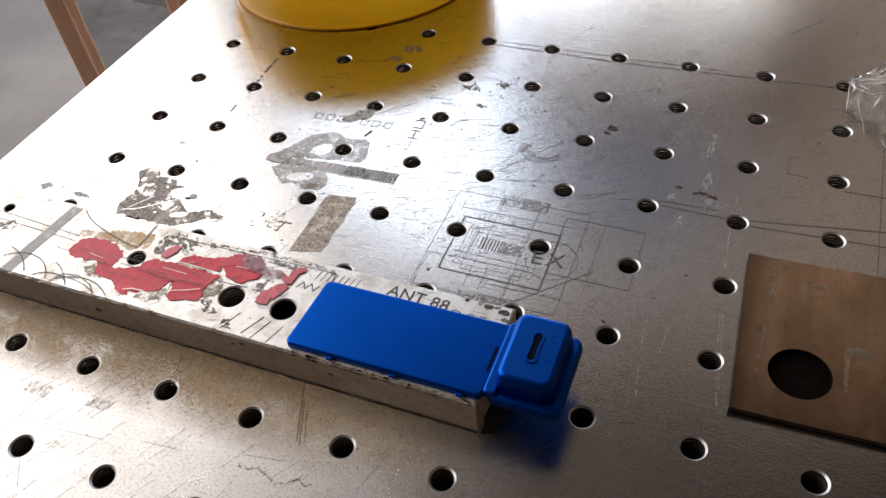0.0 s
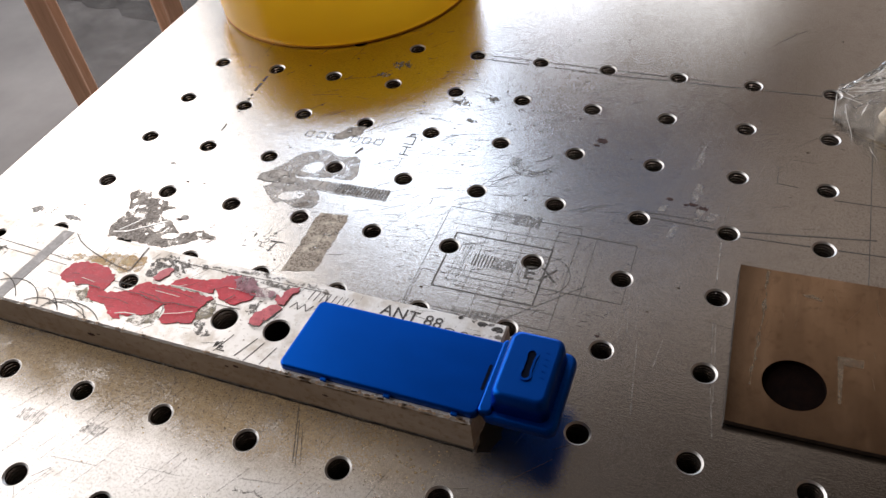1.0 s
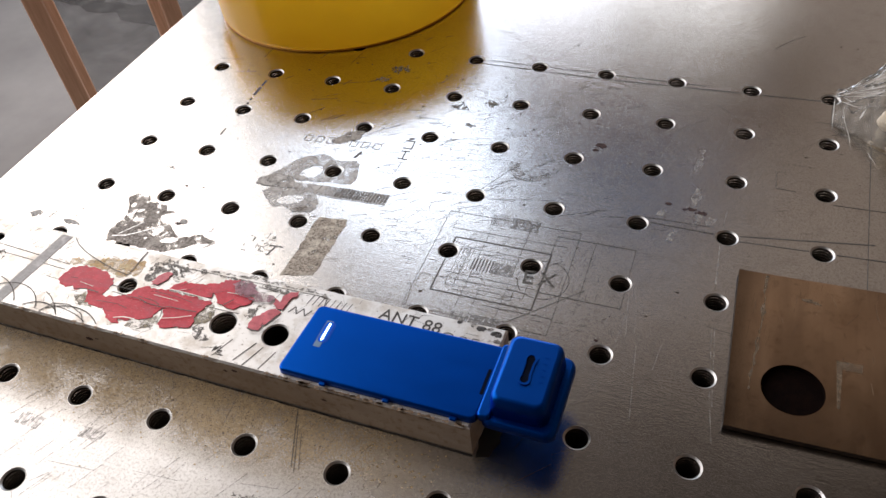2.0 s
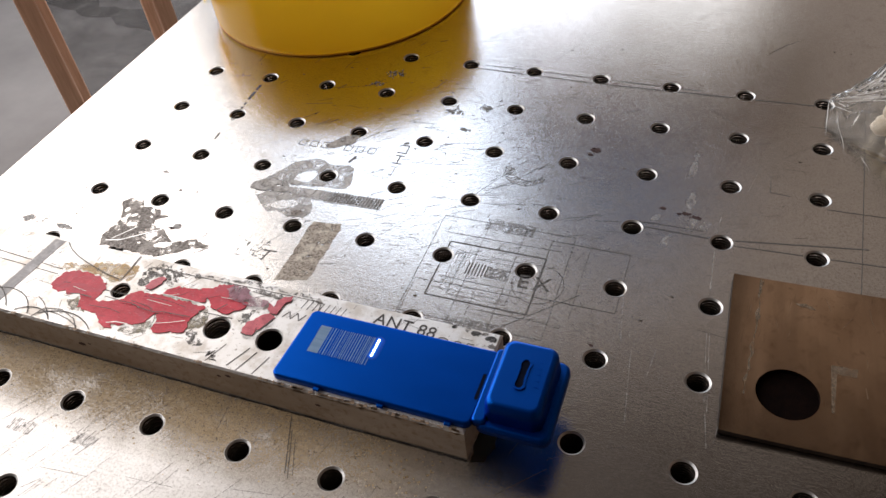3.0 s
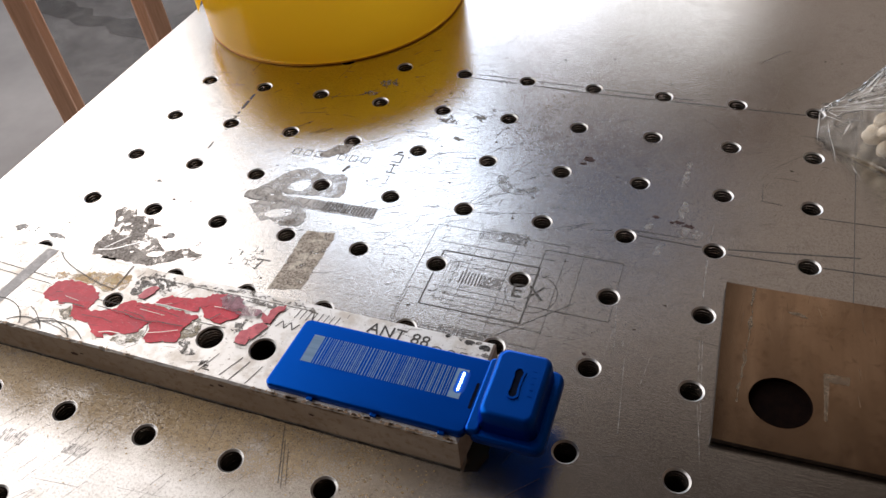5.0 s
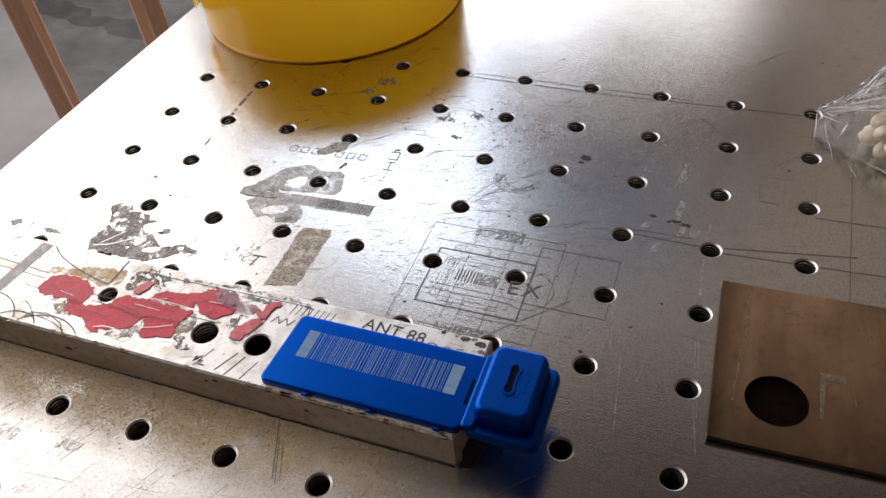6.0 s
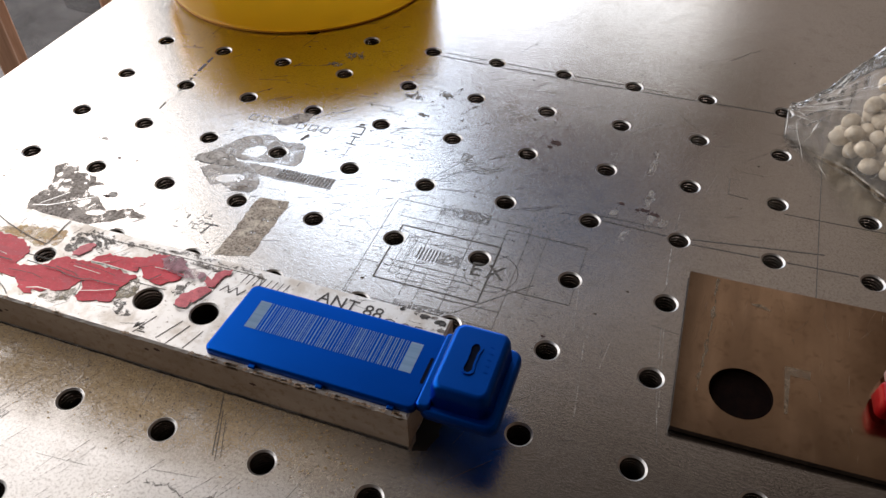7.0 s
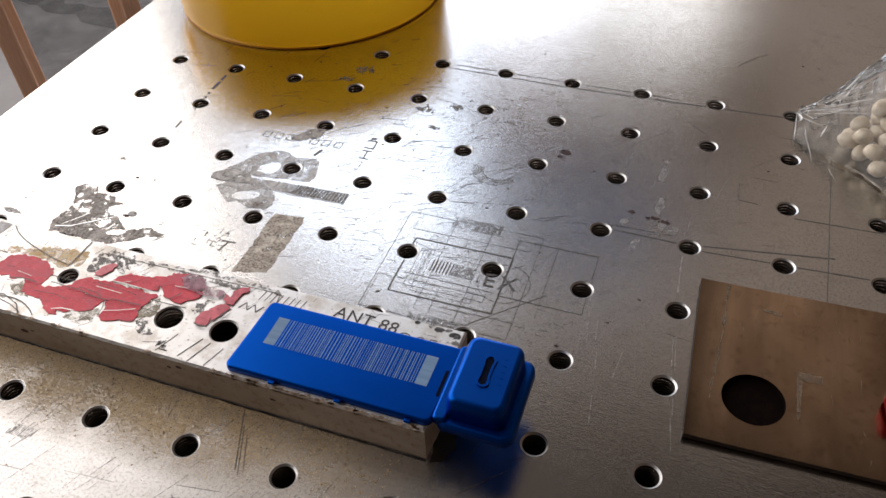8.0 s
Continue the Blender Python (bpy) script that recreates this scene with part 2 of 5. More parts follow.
def film_mat():
    m = bpy.data.materials.new("clear_plastic_film")
    m.use_nodes = True
    t = m.node_tree
    out = t.nodes["Material Output"]
    clear = t.nodes.new("ShaderNodeBsdfTransparent")
    clear.inputs[0].default_value = (0.97, 0.97, 0.965, 1)
    gloss = t.nodes.new("ShaderNodeBsdfGlossy")
    gloss.inputs["Roughness"].default_value = 0.12
    haze = t.nodes.new("ShaderNodeBsdfDiffuse")
    haze.inputs[0].default_value = (0.8, 0.78, 0.75, 1)
    fres = t.nodes.new("ShaderNodeFresnel")
    fres.inputs[0].default_value = 1.14
    a, b = t.nodes.new("ShaderNodeMixShader"), t.nodes.new("ShaderNodeMixShader")
    a.inputs[0].default_value = 0.1
    t.links.new(clear.outputs[0], a.inputs[1]), t.links.new(haze.outputs[0], a.inputs[2])
    t.links.new(fres.outputs[0], b.inputs[0])
    t.links.new(a.outputs[0], b.inputs[1]), t.links.new(gloss.outputs[0], b.inputs[2])
    t.links.new(b.outputs[0], out.inputs[0])
    return m


STEEL, BORE, CREST, RIM, MARK, FAINT = steel_mat(), bore_mat(), crest_mat(), rim_mat(), mark_mat(), faint_mat()
GREY = stain_mat("grey_worn_patch", (0.66, 0.65, 0.64), (0.3, 0.285, 0.27), 0.4, 800, feather=0.1, hole=0.34)
RUSTY = stain_mat("brown_grey_residue", (0.62, 0.58, 0.54), (0.13, 0.1, 0.082), 0.44, 640, feather=0.06, hole=0.34, cover=0.75)
RUBBED = stain_mat("brown_rubbed_patch", (0.68, 0.61, 0.53), (0.15, 0.118, 0.09), 0.38, 800, feather=0.06, hole=0.4)
TAN = stain_mat("tan_glue_residue", (0.9, 0.68, 0.38), (0.78, 0.53, 0.25), 0.57, 420, feather=0.22)
OLIVE = stain_mat("olive_glue_residue", (0.52, 0.46, 0.33), (0.2, 0.17, 0.11), 0.53, 700, feather=0.12, cover=0.65)
SCUFF = stain_mat("speckled_scuff", (0.34, 0.32, 0.3), (0.09, 0.08, 0.07), 0.53, 1300, feather=0.09)
RED = stain_mat("faded_red_paint", (0.72, 0.026, 0.058), (0.6, 0.014, 0.038), 0.33, 300, 0.55, tint=(0.55, 0.05, 0.085))
FADED = stain_mat("rubbed_pink_paint", (0.62, 0.1, 0.13), (0.48, 0.05, 0.08), 0.36, 420, 0.4)
PURPLE = stain_mat("purple_grey_stain", (0.42, 0.2, 0.25), (0.3, 0.13, 0.17), 0.46, 500, 0.5, feather=0.12, hole=0.4)
BAR = bar_mat()
BAR_SIDE = bar_side_mat()
BLUE = plastic_mat("blue_plastic", (0.0, 0.005, 0.065), 0.3, 0.1, 1.0, (0.0, 0.17, 1.0), 2.3)
BLUE_HEAD = plastic_mat("matte_blue_plastic", (0.0, 0.005, 0.065), 0.36, 0.1, 1.0, (0.0, 0.19, 1.0), 2.2)
ETCH = plain_mat("pale_etched_plastic", (0.11, 0.21, 0.35), (0.18, 0.31, 0.48), 900, 0.6)
REDP = plastic_mat("red_plastic", (0.3, 0.004, 0.007), 0.3)
PINK = plastic_mat("pale_pink_plastic", (0.62, 0.42, 0.4), 0.4)
TAPE = tape_mat()
CARD = tape_core_mat()
EDGE_SHADE = plain_mat("shaded_tape_edge", (0.62, 0.27, 0.01), (0.75, 0.36, 0.02), 300, 0.6)
SHIM = shim_mat()
WOOD = wood_mat()
CONCRETE = plain_mat("grey_concrete_floor", (0.3, 0.285, 0.275), (0.42, 0.4, 0.385), 3.5, 0.7, 0, 0.2, 0.003)
SHADED_FLOOR = stain_mat("shaded_concrete", (0.16, 0.15, 0.145), (0.1, 0.095, 0.09), 0.38, 12, 0.6, feather=0.3, cover=0.42)
DIMWALL = plain_mat("brown_panelled_wall", (0.05, 0.029, 0.017), (0.075, 0.044, 0.027), 2.0, 0.8, 0, 0.1, 0.003)
EASTM = plain_mat("brown_painted_wall", (0.17, 0.115, 0.08), (0.225, 0.152, 0.105), 2.0, 0.8, 0, 0.1, 0.003)
WALLM = plain_mat("painted_workshop_wall", (0.3, 0.245, 0.205), (0.38, 0.315, 0.265), 2.0, 0.8, 0, 0.1, 0.003)
NORTHM = plain_mat("white_distempered_wall", (0.7, 0.62, 0.555), (0.8, 0.715, 0.65), 2.0, 0.85, 0, 0.1, 0.003)
CEILM = plain_mat("dark_workshop_ceiling", (0.095, 0.079, 0.067), (0.125, 0.106, 0.09), 2.0, 0.9, 0, 0.1, 0.003)
FRAMEM = plain_mat("painted_window_frame", (0.6, 0.6, 0.58), (0.7, 0.7, 0.68), 8, 0.5)
COTTON = plain_mat("cream_cotton", (0.66, 0.55, 0.4), (0.88, 0.8, 0.67), 420, 0.9, 0, 0.8, 0.0008)
DARKM = plain_mat("dark_painted_steel", (0.03, 0.03, 0.032), (0.06, 0.06, 0.06), 60, 0.45, 0.3)
FILM, GLOW = film_mat(), glow_mat()
HALOS = [halo_mat("laser_scatter", 0.9 * 0.54 ** q) for q in range(6)]


# ---- mesh helpers ----
def mesh_of(name, verts, faces, smooth=False, weld=False):
    me = bpy.data.meshes.new(name)
    me.from_pydata([tuple(v) for v in verts], [], faces)
    if weld:
        bm = bmesh.new()
        bm.from_mesh(me)
        bmesh.ops.remove_doubles(bm, verts=bm.verts, dist=1e-6)
        bm.to_mesh(me)
        bm.free()
    if smooth:
        me.polygons.foreach_set("use_smooth", [True] * len(me.polygons))
    me.update()
    return me


def part(name, data, material, parent=None, label=""):
    """Links a bmesh or a mesh as one object under a thing or a part."""
    if isinstance(data, bmesh.types.BMesh):
        me = bpy.data.meshes.new(name)
        bmesh.ops.recalc_face_normals(data, faces=data.faces)
        data.to_mesh(me)
        data.free()
    else:
        me = data
    if material is not None and not me.materials:
        me.materials.append(material)
    ob = new(name, me)
    if parent is not None:
        ob.parent = parent
    return tagged(ob, label)


def smooth_part(ob):
    ob.data.polygons.foreach_set("use_smooth", [True] * len(ob.data.polygons))
    return ob


def box_bm(x0, x1, y0, y1, z0, z1, bevel=0.0, seg=2):
    bm = bmesh.new()
    bmesh.ops.create_cube(bm, size=1)
    bmesh.ops.scale(bm, vec=(x1 - x0, y1 - y0, z1 - z0), verts=bm.verts)
    bmesh.ops.translate(bm, vec=((x0 + x1) / 2, (y0 + y1) / 2, (z0 + z1) / 2), verts=bm.verts)
    if bevel:
        bmesh.ops.bevel(bm, geom=bm.edges[:], offset=bevel, segments=seg, profile=0.5, affect="EDGES")
    return bm


def prism_bm(outline, z0, z1, bevel=0.0, seg=2, top=None):
    """A prism on an outline (x, y); top: scale of the upper outline about its middle."""
    bm = bmesh.new()
    mx = sum(p[0] for p in outline) / len(outline)
    my = sum(p[1] for p in outline) / len(outline)
    k = top if top else 1.0
    low = [bm.verts.new((x, y, z0)) for x, y in outline]
    high = [bm.verts.new((mx + (x - mx) * k, my + (y - my) * k, z1)) for x, y in outline]
    bm.faces.new(low[::-1])
    cap = bm.faces.new(high)
    for i in range(len(low)):
        bm.faces.new((low[i], low[i - 1], high[i - 1], high[i]))
    if bevel:
        bmesh.ops.bevel(bm, geom=list(cap.edges), offset=bevel, segments=seg, profile=0.5, affect="EDGES")
    return bm


def soft_prism(x0, x1, y0, y1, r, z0, z1, b, draft=0.0, skew=0.0, n=6):
    """A moulded block: rounded corners, rounded upper edge, sides leaning in by draft; skew shears x along y."""
    rings = [(0.0, z0), (draft * 0.9, z1 - b)]
    rings += [(draft + b * (1 - math.cos(radians(a))), z1 - b + b * math.sin(radians(a))) for a in (22, 45, 67, 90)]
    verts, faces = [], []
    for inset, z in rings:
        o = round_rect(x0 + inset, x1 - inset, y0 + inset, y1 - inset, max(r - inset * 0.6, 0.0002), n)
        verts += [(x + (y - y1) * skew, y, z) for x, y in o]
    m = 4 * (n + 1)
    for k in range(len(rings) - 1):
        for i in range(m):
            j = (i + 1) % m
            faces.append((k * m + i, k * m + j, (k + 1) * m + j, (k + 1) * m + i))
    faces.append(tuple(range(m))[::-1])
    faces.append(tuple(range(len(verts) - m, len(verts))))
    me = mesh_of("moulding", verts, faces)
    me.polygons.foreach_set("use_smooth", [len(p.vertices) == 4 for p in me.polygons])
    return me


def round_rect(x0, x1, y0, y1, r, n=5):
    pts = []
    for cx_, cy_, a0 in ((x1 - r, y1 - r, 0), (x0 + r, y1 - r, 90), (x0 + r, y0 + r, 180), (x1 - r, y0 + r, 270)):
        for i in range(n + 1):
            a = radians(a0 + 90 * i / n)
            pts.append((cx_ + r * math.cos(a), cy_ + r * math.sin(a)))
    return pts


def hole_cell(verts, faces, rect, centre, r, z, n=24):
    """The flat face of a rectangle with a round hole, as quads."""
    x0, x1, y0, y1 = rect
    base = len(verts)
    hx, hy = centre
    corners = sorted(math.atan2(b - hy, a - hx) for a in (x0, x1) for b in (y0, y1))
    angles = sorted([2 * math.pi * i / n - math.pi for i in range(n)] + corners)
    for a in angles:
        c, s = math.cos(a), math.sin(a)
        d = min(((x1 if c > 0 else x0) - hx) / c if abs(c) > 1e-9 else 9, ((y1 if s > 0 else y0) - hy) / s if abs(s) > 1e-9 else 9)
        verts.append((hx + r * c, hy + r * s, z))
        verts.append((hx + d * c, hy + d * s, z))
    m = len(angles)
    for i in range(m):
        j = (i + 1) % m
        faces.append((base + 2 * i, base + 2 * i + 1, base + 2 * j + 1, base + 2 * j))


def quad(verts, faces, *pts):
    faces.append(tuple(range(len(verts), len(verts) + len(pts))))
    verts.extend(pts)


def turned(name, profile, n=24, cap=True):
    """A surface of revolution about z from (radius, height) pairs."""
    verts, faces = [], []
    for r, z in profile:
        verts += [(r * math.cos(2 * math.pi * i / n), r * math.sin(2 * math.pi * i / n), z) for i in range(n)]
    for k in range(len(profile) - 1):
        for i in range(n):
            j = (i + 1) % n
            faces.append((k * n + i, (k + 1) * n + i, (k + 1) * n + j, k * n + j))
    if cap:
        faces.append(tuple((len(profile) - 1) * n + i for i in range(n)))
    return mesh_of(name, verts, faces)


def ragged(outline, amount, steps, seed):
    """An outline whose sides wander like a torn edge."""
    rng = random.Random(seed)
    pts, pts_seen = [], 0
    for (ax, ay), (bx, by) in zip(outline, outline[1:] + outline[:1]):
        n = max(2, int(math.hypot(bx - ax, by - ay) / steps))
        for i in range(n):
            f = i / n
            wob = noise.noise((ax * 300 + bx * 90 * f + seed, ay * 300 + f * n * 0.35, seed * 1.7))
            dx, dy = by - ay, ax - bx
            l = math.hypot(dx, dy) + 1e-9
            wob += 0.6 * noise.noise((pts_seen * 0.33, seed * 3.3, 0.5))
            pts_seen += 1
            o = amount * (wob * 2.0 + rng.uniform(-0.12, 0.12))
            pts.append((ax + (bx - ax) * f + dx / l * o, ay + (by - ay) * f + dy / l * o))
    return pts


def slab(name, outline, z, material, parent, label="", thick=0.00006, gaps=()):
    """A thin deposit with a given outline, and gaps in it, on a surface at z."""
    bm = bmesh.new()
    es = []
    for loop in (outline, *gaps):
        vs = [bm.verts.new((x, y, z)) for x, y in loop]
        es += [bm.edges.new((vs[i - 1], vs[i])) for i in range(len(vs))]
    bmesh.ops.triangle_fill(bm, use_beauty=True, edges=es)
    got = bmesh.ops.extrude_face_region(bm, geom=bm.faces[:])
    bmesh.ops.translate(bm, vec=(0, 0, thick), verts=[g for g in got["geom"] if isinstance(g, bmesh.types.BMVert)])
    return part(name, bm, material, parent, label)


def blot(x, y, rx, ry, n=12, turn=0.0):
    """A closed oval of points, in millimetres."""
    c, s_ = math.cos(radians(turn)), math.sin(radians(turn))
    pts = [(rx * math.cos(2 * math.pi * i / n), ry * math.sin(2 * math.pi * i / n)) for i in range(n)]
    return mmp(*[(x + a * c - b * s_, y + a * s_ + b * c) for a, b in pts])


def along(pts, w, closed=False):
    """Strokes from point to point; points and width in millimetres."""
    ends = pts[1:] + pts[:1] if closed else pts[1:]
    return [(*a, *b, w) for a, b in zip(pts, ends)]


def dried_edge(outline, w, share, seed):
    """Broken strokes along an outline in metres, as dried liquid leaves them."""
    rows = along([(x * 1000, y * 1000) for x, y in outline], w, True)
    return [(a, b, c, d, w * (0.6 + 0.8 * abs(noise.noise((a * 0.7, b * 0.7, seed))))) for a, b, c, d, w in rows
            if noise.noise((a * 0.25, b * 0.25, seed + 0.5)) > 0.5 - share]


def stroke(a, b, w):
    """The outline of a straight stroke from a to b."""
    dx, dy = b[0] - a[0], b[1] - a[1]
    l = math.hypot(dx, dy)
    nx, ny = -dy / l * w / 2, dx / l * w / 2
    return [(a[0] + nx, a[1] + ny), (a[0] - nx, a[1] - ny), (b[0] - nx, b[1] - ny), (b[0] + nx, b[1] + ny)]


def strokes_bm(lines, z, thick=0.00005):
    bm = bmesh.new()
    for a, b, w in lines:
        lo = [bm.verts.new((x, y, z)) for x, y in stroke(a, b, w)]
        hi = [bm.verts.new((v.co.x, v.co.y, z + thick)) for v in lo]
        bm.faces.new(hi)
        for i in range(4):
            bm.faces.new((lo[i - 1], lo[i], hi[i], hi[i - 1]))
    return bm


def mmp(*pts):
    """Points given in millimetres."""
    return [(x / 1000, y / 1000) for x, y in pts]


# ---- room ----
def wall_with_opening(name, axis, at, thick, lo, hi, opening, label, material):
    """A wall across x (axis 'x') or y with a window opening through it."""
    a, b, c, d = opening
    bm = bmesh.new()
    for u0, u1, z0, z1 in ((lo, a, FLOOR, CEIL), (b, hi, FLOOR, CEIL), (a, b, FLOOR, c), (a, b, d, CEIL)):
        one = box_bm(at, at + thick, u0, u1, z0, z1) if axis == "x" else box_bm(u0, u1, at, at + thick, z0, z1)
        me = bpy.data.meshes.new("tmp")
        one.to_mesh(me)
        one.free()
        bm.from_mesh(me)
        bpy.data.meshes.remove(me)
    return tagged(part(name, bm, material), label, "wall", kind="structure")


def window(name, axis, at, opening):
    a, b, c, d = opening
    top = tagged(new(name), "painted workshop window with two mullions and bright sky outside", "window", kind="structure")

    def bar(n, u0, u1, z0, z1):
        bm = box_bm(at, at + 0.05, u0, u1, z0, z1, 0.004) if axis == "x" else box_bm(u0, u1, at, at + 0.05, z0, z1, 0.004)
        part(n, bm, FRAMEM, top)

    bar("window_sill", a, b, c, c + 0.05)
    bar("window_head", a, b, d - 0.05, d)
    for i in range(4):
        u = a + (b - a - 0.05) * i / 3
        bar("mullion", u, u + 0.05, c + 0.05, d - 0.05)


def build_room():
    tagged(part("floor", box_bm(X0 - 0.2, X1 + 0.2, Y0 - 0.2, Y1 + 0.2, FLOOR - 0.1, FLOOR), CONCRETE),
           "dusty grey concrete workshop floor", "floor", kind="structure")
    # shade on the floor beyond the table, painted as two dark slabs
    slab("floor_shade", ragged([(-1.984, 1.498), (-1.818, 1.637), (-1.443, 1.692), (-1.184, 1.395), (-1.162, 1.176), (-1.210, 0.949), (-1.316, 0.937), (-1.533, 1.116), (-1.756, 1.294)], 0.02, 0.05, 6), FLOOR + 0.0004, SHADED_FLOOR, bpy.data.objects["floor"], "wide dark area of the floor, painted shade", 0.0004)
    slab("floor_shade", ragged([(-1.828, 1.467), (-1.672, 1.427), (-1.592, 1.381), (-1.452, 1.392), (-1.368, 1.339), (-1.355, 1.288), (-1.433, 1.303), (-1.568, 1.321), (-1.701, 1.330), (-1.804, 1.368)], 0.02, 0.04, 5), FLOOR + 0.001, SHADED_FLOOR, bpy.data.objects["floor"], "dark band on the floor, painted shade", 0.001)
    tagged(part("ceiling", box_bm(X0 - 0.2, X1 + 0.2, Y0 - 0.2, Y1 + 0.2, CEIL, CEIL + 0.1), CEILM),
           "dark workshop ceiling", "ceiling", kind="structure")
    wall_with_opening("wall_west", "x", X0 - 0.2, 0.2, Y0, Y1, WIN_L, "beige painted workshop wall with a wide window", WALLM)
    wall_with_opening("wall_north", "y", Y1, 0.2, X0 - 0.2, X1 + 0.2, WIN_B, "whitewashed workshop wall with a window", NORTHM)
    tagged(part("wall_east", box_bm(X1, X1 + 0.2, Y0, Y1, FLOOR, CEIL), EASTM), "brown workshop wall", "wall", kind="structure")
    tagged(part("wall_south", box_bm(X0 - 0.2, X1 + 0.2, Y0 - 0.2, Y0, FLOOR, CEIL), DIMWALL), "dark brown workshop wall", "wall", kind="structure")
    # unseen board, added to darken a band of the table's reflection
    tagged(part("reflection_board", box_bm(SPLIT, 0.3, Y1 - 0.035, Y1 - 0.005, BOARD, 2.04, 0.003), EASTM), "unseen brown board darkening a band of the table's reflection", "board", kind="structure")
    window("window_1", "x", X0 - 0.1, WIN_L)
    window("window_2", "y", Y1 + 0.05, WIN_B)


build_room()

# ---- the steel work table ----
P = 0.025
TX0, TX1, TY0, TY1 = -0.166, 0.36, -0.30, 0.36
I0, I1, J0, J1 = -5, 11, -8, 4


def build_table():
    table = tagged(new("work_table"), "scratched steel machine table with rows of threaded holes", "table")
    verts, faces = [], []
    gx0, gx1, gy0, gy1 = (I0 - 0.5) * P, (I1 + 0.5) * P, (J0 - 0.5) * P, (J1 + 0.5) * P
    for i in range(I0, I1 + 1):
        for j in range(J0, J1 + 1):
            hole_cell(verts, faces, ((i - 0.5) * P, (i + 0.5) * P, (j - 0.5) * P, (j + 0.5) * P), (i * P, j * P), 0.0032, 0.0)
    t = -0.016
    for a, b, c, d in ((TX0, gx0, TY0, TY1), (gx1, TX1, TY0, TY1), (gx0, gx1, TY0, gy0), (gx0, gx1, gy1, TY1)):
        quad(verts, faces, (a, c, 0), (b, c, 0), (b, d, 0), (a, d, 0))
    e = 0.0006
    ring = [(TX0, TY0), (TX1, TY0), (TX1, TY1), (TX0, TY1)]
    out = [(TX0 - e, TY0 - e), (TX1 + e, TY0 - e), (TX1 + e, TY1 + e), (TX0 - e, TY1 + e)]
    for k in range(4):
        (ax, ay), (bx, by), (cx_, cy_), (dx, dy) = ring[k], ring[(k + 1) % 4], out[(k + 1) % 4], out[k]
        quad(verts, faces, (dx, dy, -e), (cx_, cy_, -e), (bx, by, 0), (ax, ay, 0))
        quad(verts, faces, (dx, dy, t), (cx_, cy_, t), (cx_, cy_, -e), (dx, dy, -e))
    quad(verts, faces, *[(x, y, t) for x, y in out[::-1]])
    part("top_plate", mesh_of("top_plate", verts, faces, weld=True), STEEL, table)
    # frame and legs under the plate
    for y in (TY0 + 0.03, TY1 - 0.07):
        part("rail", box_bm(TX0 + 0.04, TX1 - 0.04, y, y + 0.04, t - 0.04, t, 0.002), DARKM, table)
        for x in (TX0 + 0.04, TX1 - 0.08):
            part("leg", box_bm(x, x + 0.04, y, y + 0.04, FLOOR, t - 0.04, 0.002), DARKM, table)
    # threaded holes: bright chamfer, crests painted lit, roots and floor painted in shade
    prof = [(0.0032, 0.0), (0.00312, -0.00005), (0.00270, -0.0004)]
    z = -0.0004
    while z > -0.0125:
        prof += [(0.0032, z - 0.00035), (0.0032, z - 0.00045), (0.00284, z - 0.00062), (0.00264, z - 0.00072), (0.00256, z - 0.001)]
        z -= 0.001
    me = turned("threaded_hole", prof, 28)
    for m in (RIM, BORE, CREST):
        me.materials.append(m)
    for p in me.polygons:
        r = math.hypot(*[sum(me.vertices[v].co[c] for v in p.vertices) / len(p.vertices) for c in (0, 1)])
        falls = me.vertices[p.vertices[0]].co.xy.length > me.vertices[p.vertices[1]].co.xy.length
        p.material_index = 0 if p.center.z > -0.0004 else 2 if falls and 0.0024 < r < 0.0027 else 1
    for i in range(I0, I1 + 1):
        for j in range(J0, J1 + 1):
            ob = part("threaded_hole", me, None, table)
            ob.location = (i * P, j * P, 0)
            ob.rotation_euler = (0, 0, (i * 7 + j * 3) % 6)
    return table


TABLE = build_table()


def lines(name, rows, material, parent, z=0.00003):
    """Scribed strokes: ax, ay, bx, by, width in millimetres."""
    if parent is TABLE:
        rows = clear_of_holes(rows)
    if name in ("scribed_line", "bright_scratch") and len(rows) < 30:
        for r in rows:
            part(name, strokes_bm([((r[0] / 1000, r[1] / 1000), (r[2] / 1000, r[3] / 1000), r[4] / 1000)], z), material, parent)
        return None
    return part(name, strokes_bm([((a / 1000, b / 1000), (c / 1000, d / 1000), w / 1000) for a, b, c, d, w in rows], z), material, parent)


def clear_of_holes(rows):
    """Cuts strokes of the table, in millimetres, where they would run over a hole."""
    out = []
    for ax, ay, bx, by, w in rows:
        l = math.hypot(bx - ax, by - ay)
        n = max(1, int(l / 0.5))
        run = None
        for i in range(n + 1):
            x, y = ax + (bx - ax) * i / n, ay + (by - ay) * i / n
            hi, hj = round(x / 25), round(y / 25)
            free = math.hypot(x - hi * 25, y - hj * 25) > 3.35 or not (I0 <= hi <= I1 and J0 <= hj <= J1)
            if free:
                run = (run[0], (x, y)) if run else ((x, y), (x, y))
            if run and (not free or i == n):
                if run[0] != run[1]:
                    out.append((*run[0], *run[1], w))
                run = None
    return out


def frame_lines(x0, y0, x1, y1, w):
    return [(x0, y0, x1, y0, w), (x1, y0, x1, y1, w), (x1, y1, x0, y1, w), (x0, y1, x0, y0, w)]


def hatch(x0, x1, y0, y1, step, w, skew=0.0):
    n = int((x1 - x0) / step)
    return [(x0 + i * step, y0, x0 + i * step + skew, y1, w) for i in range(n + 1)]


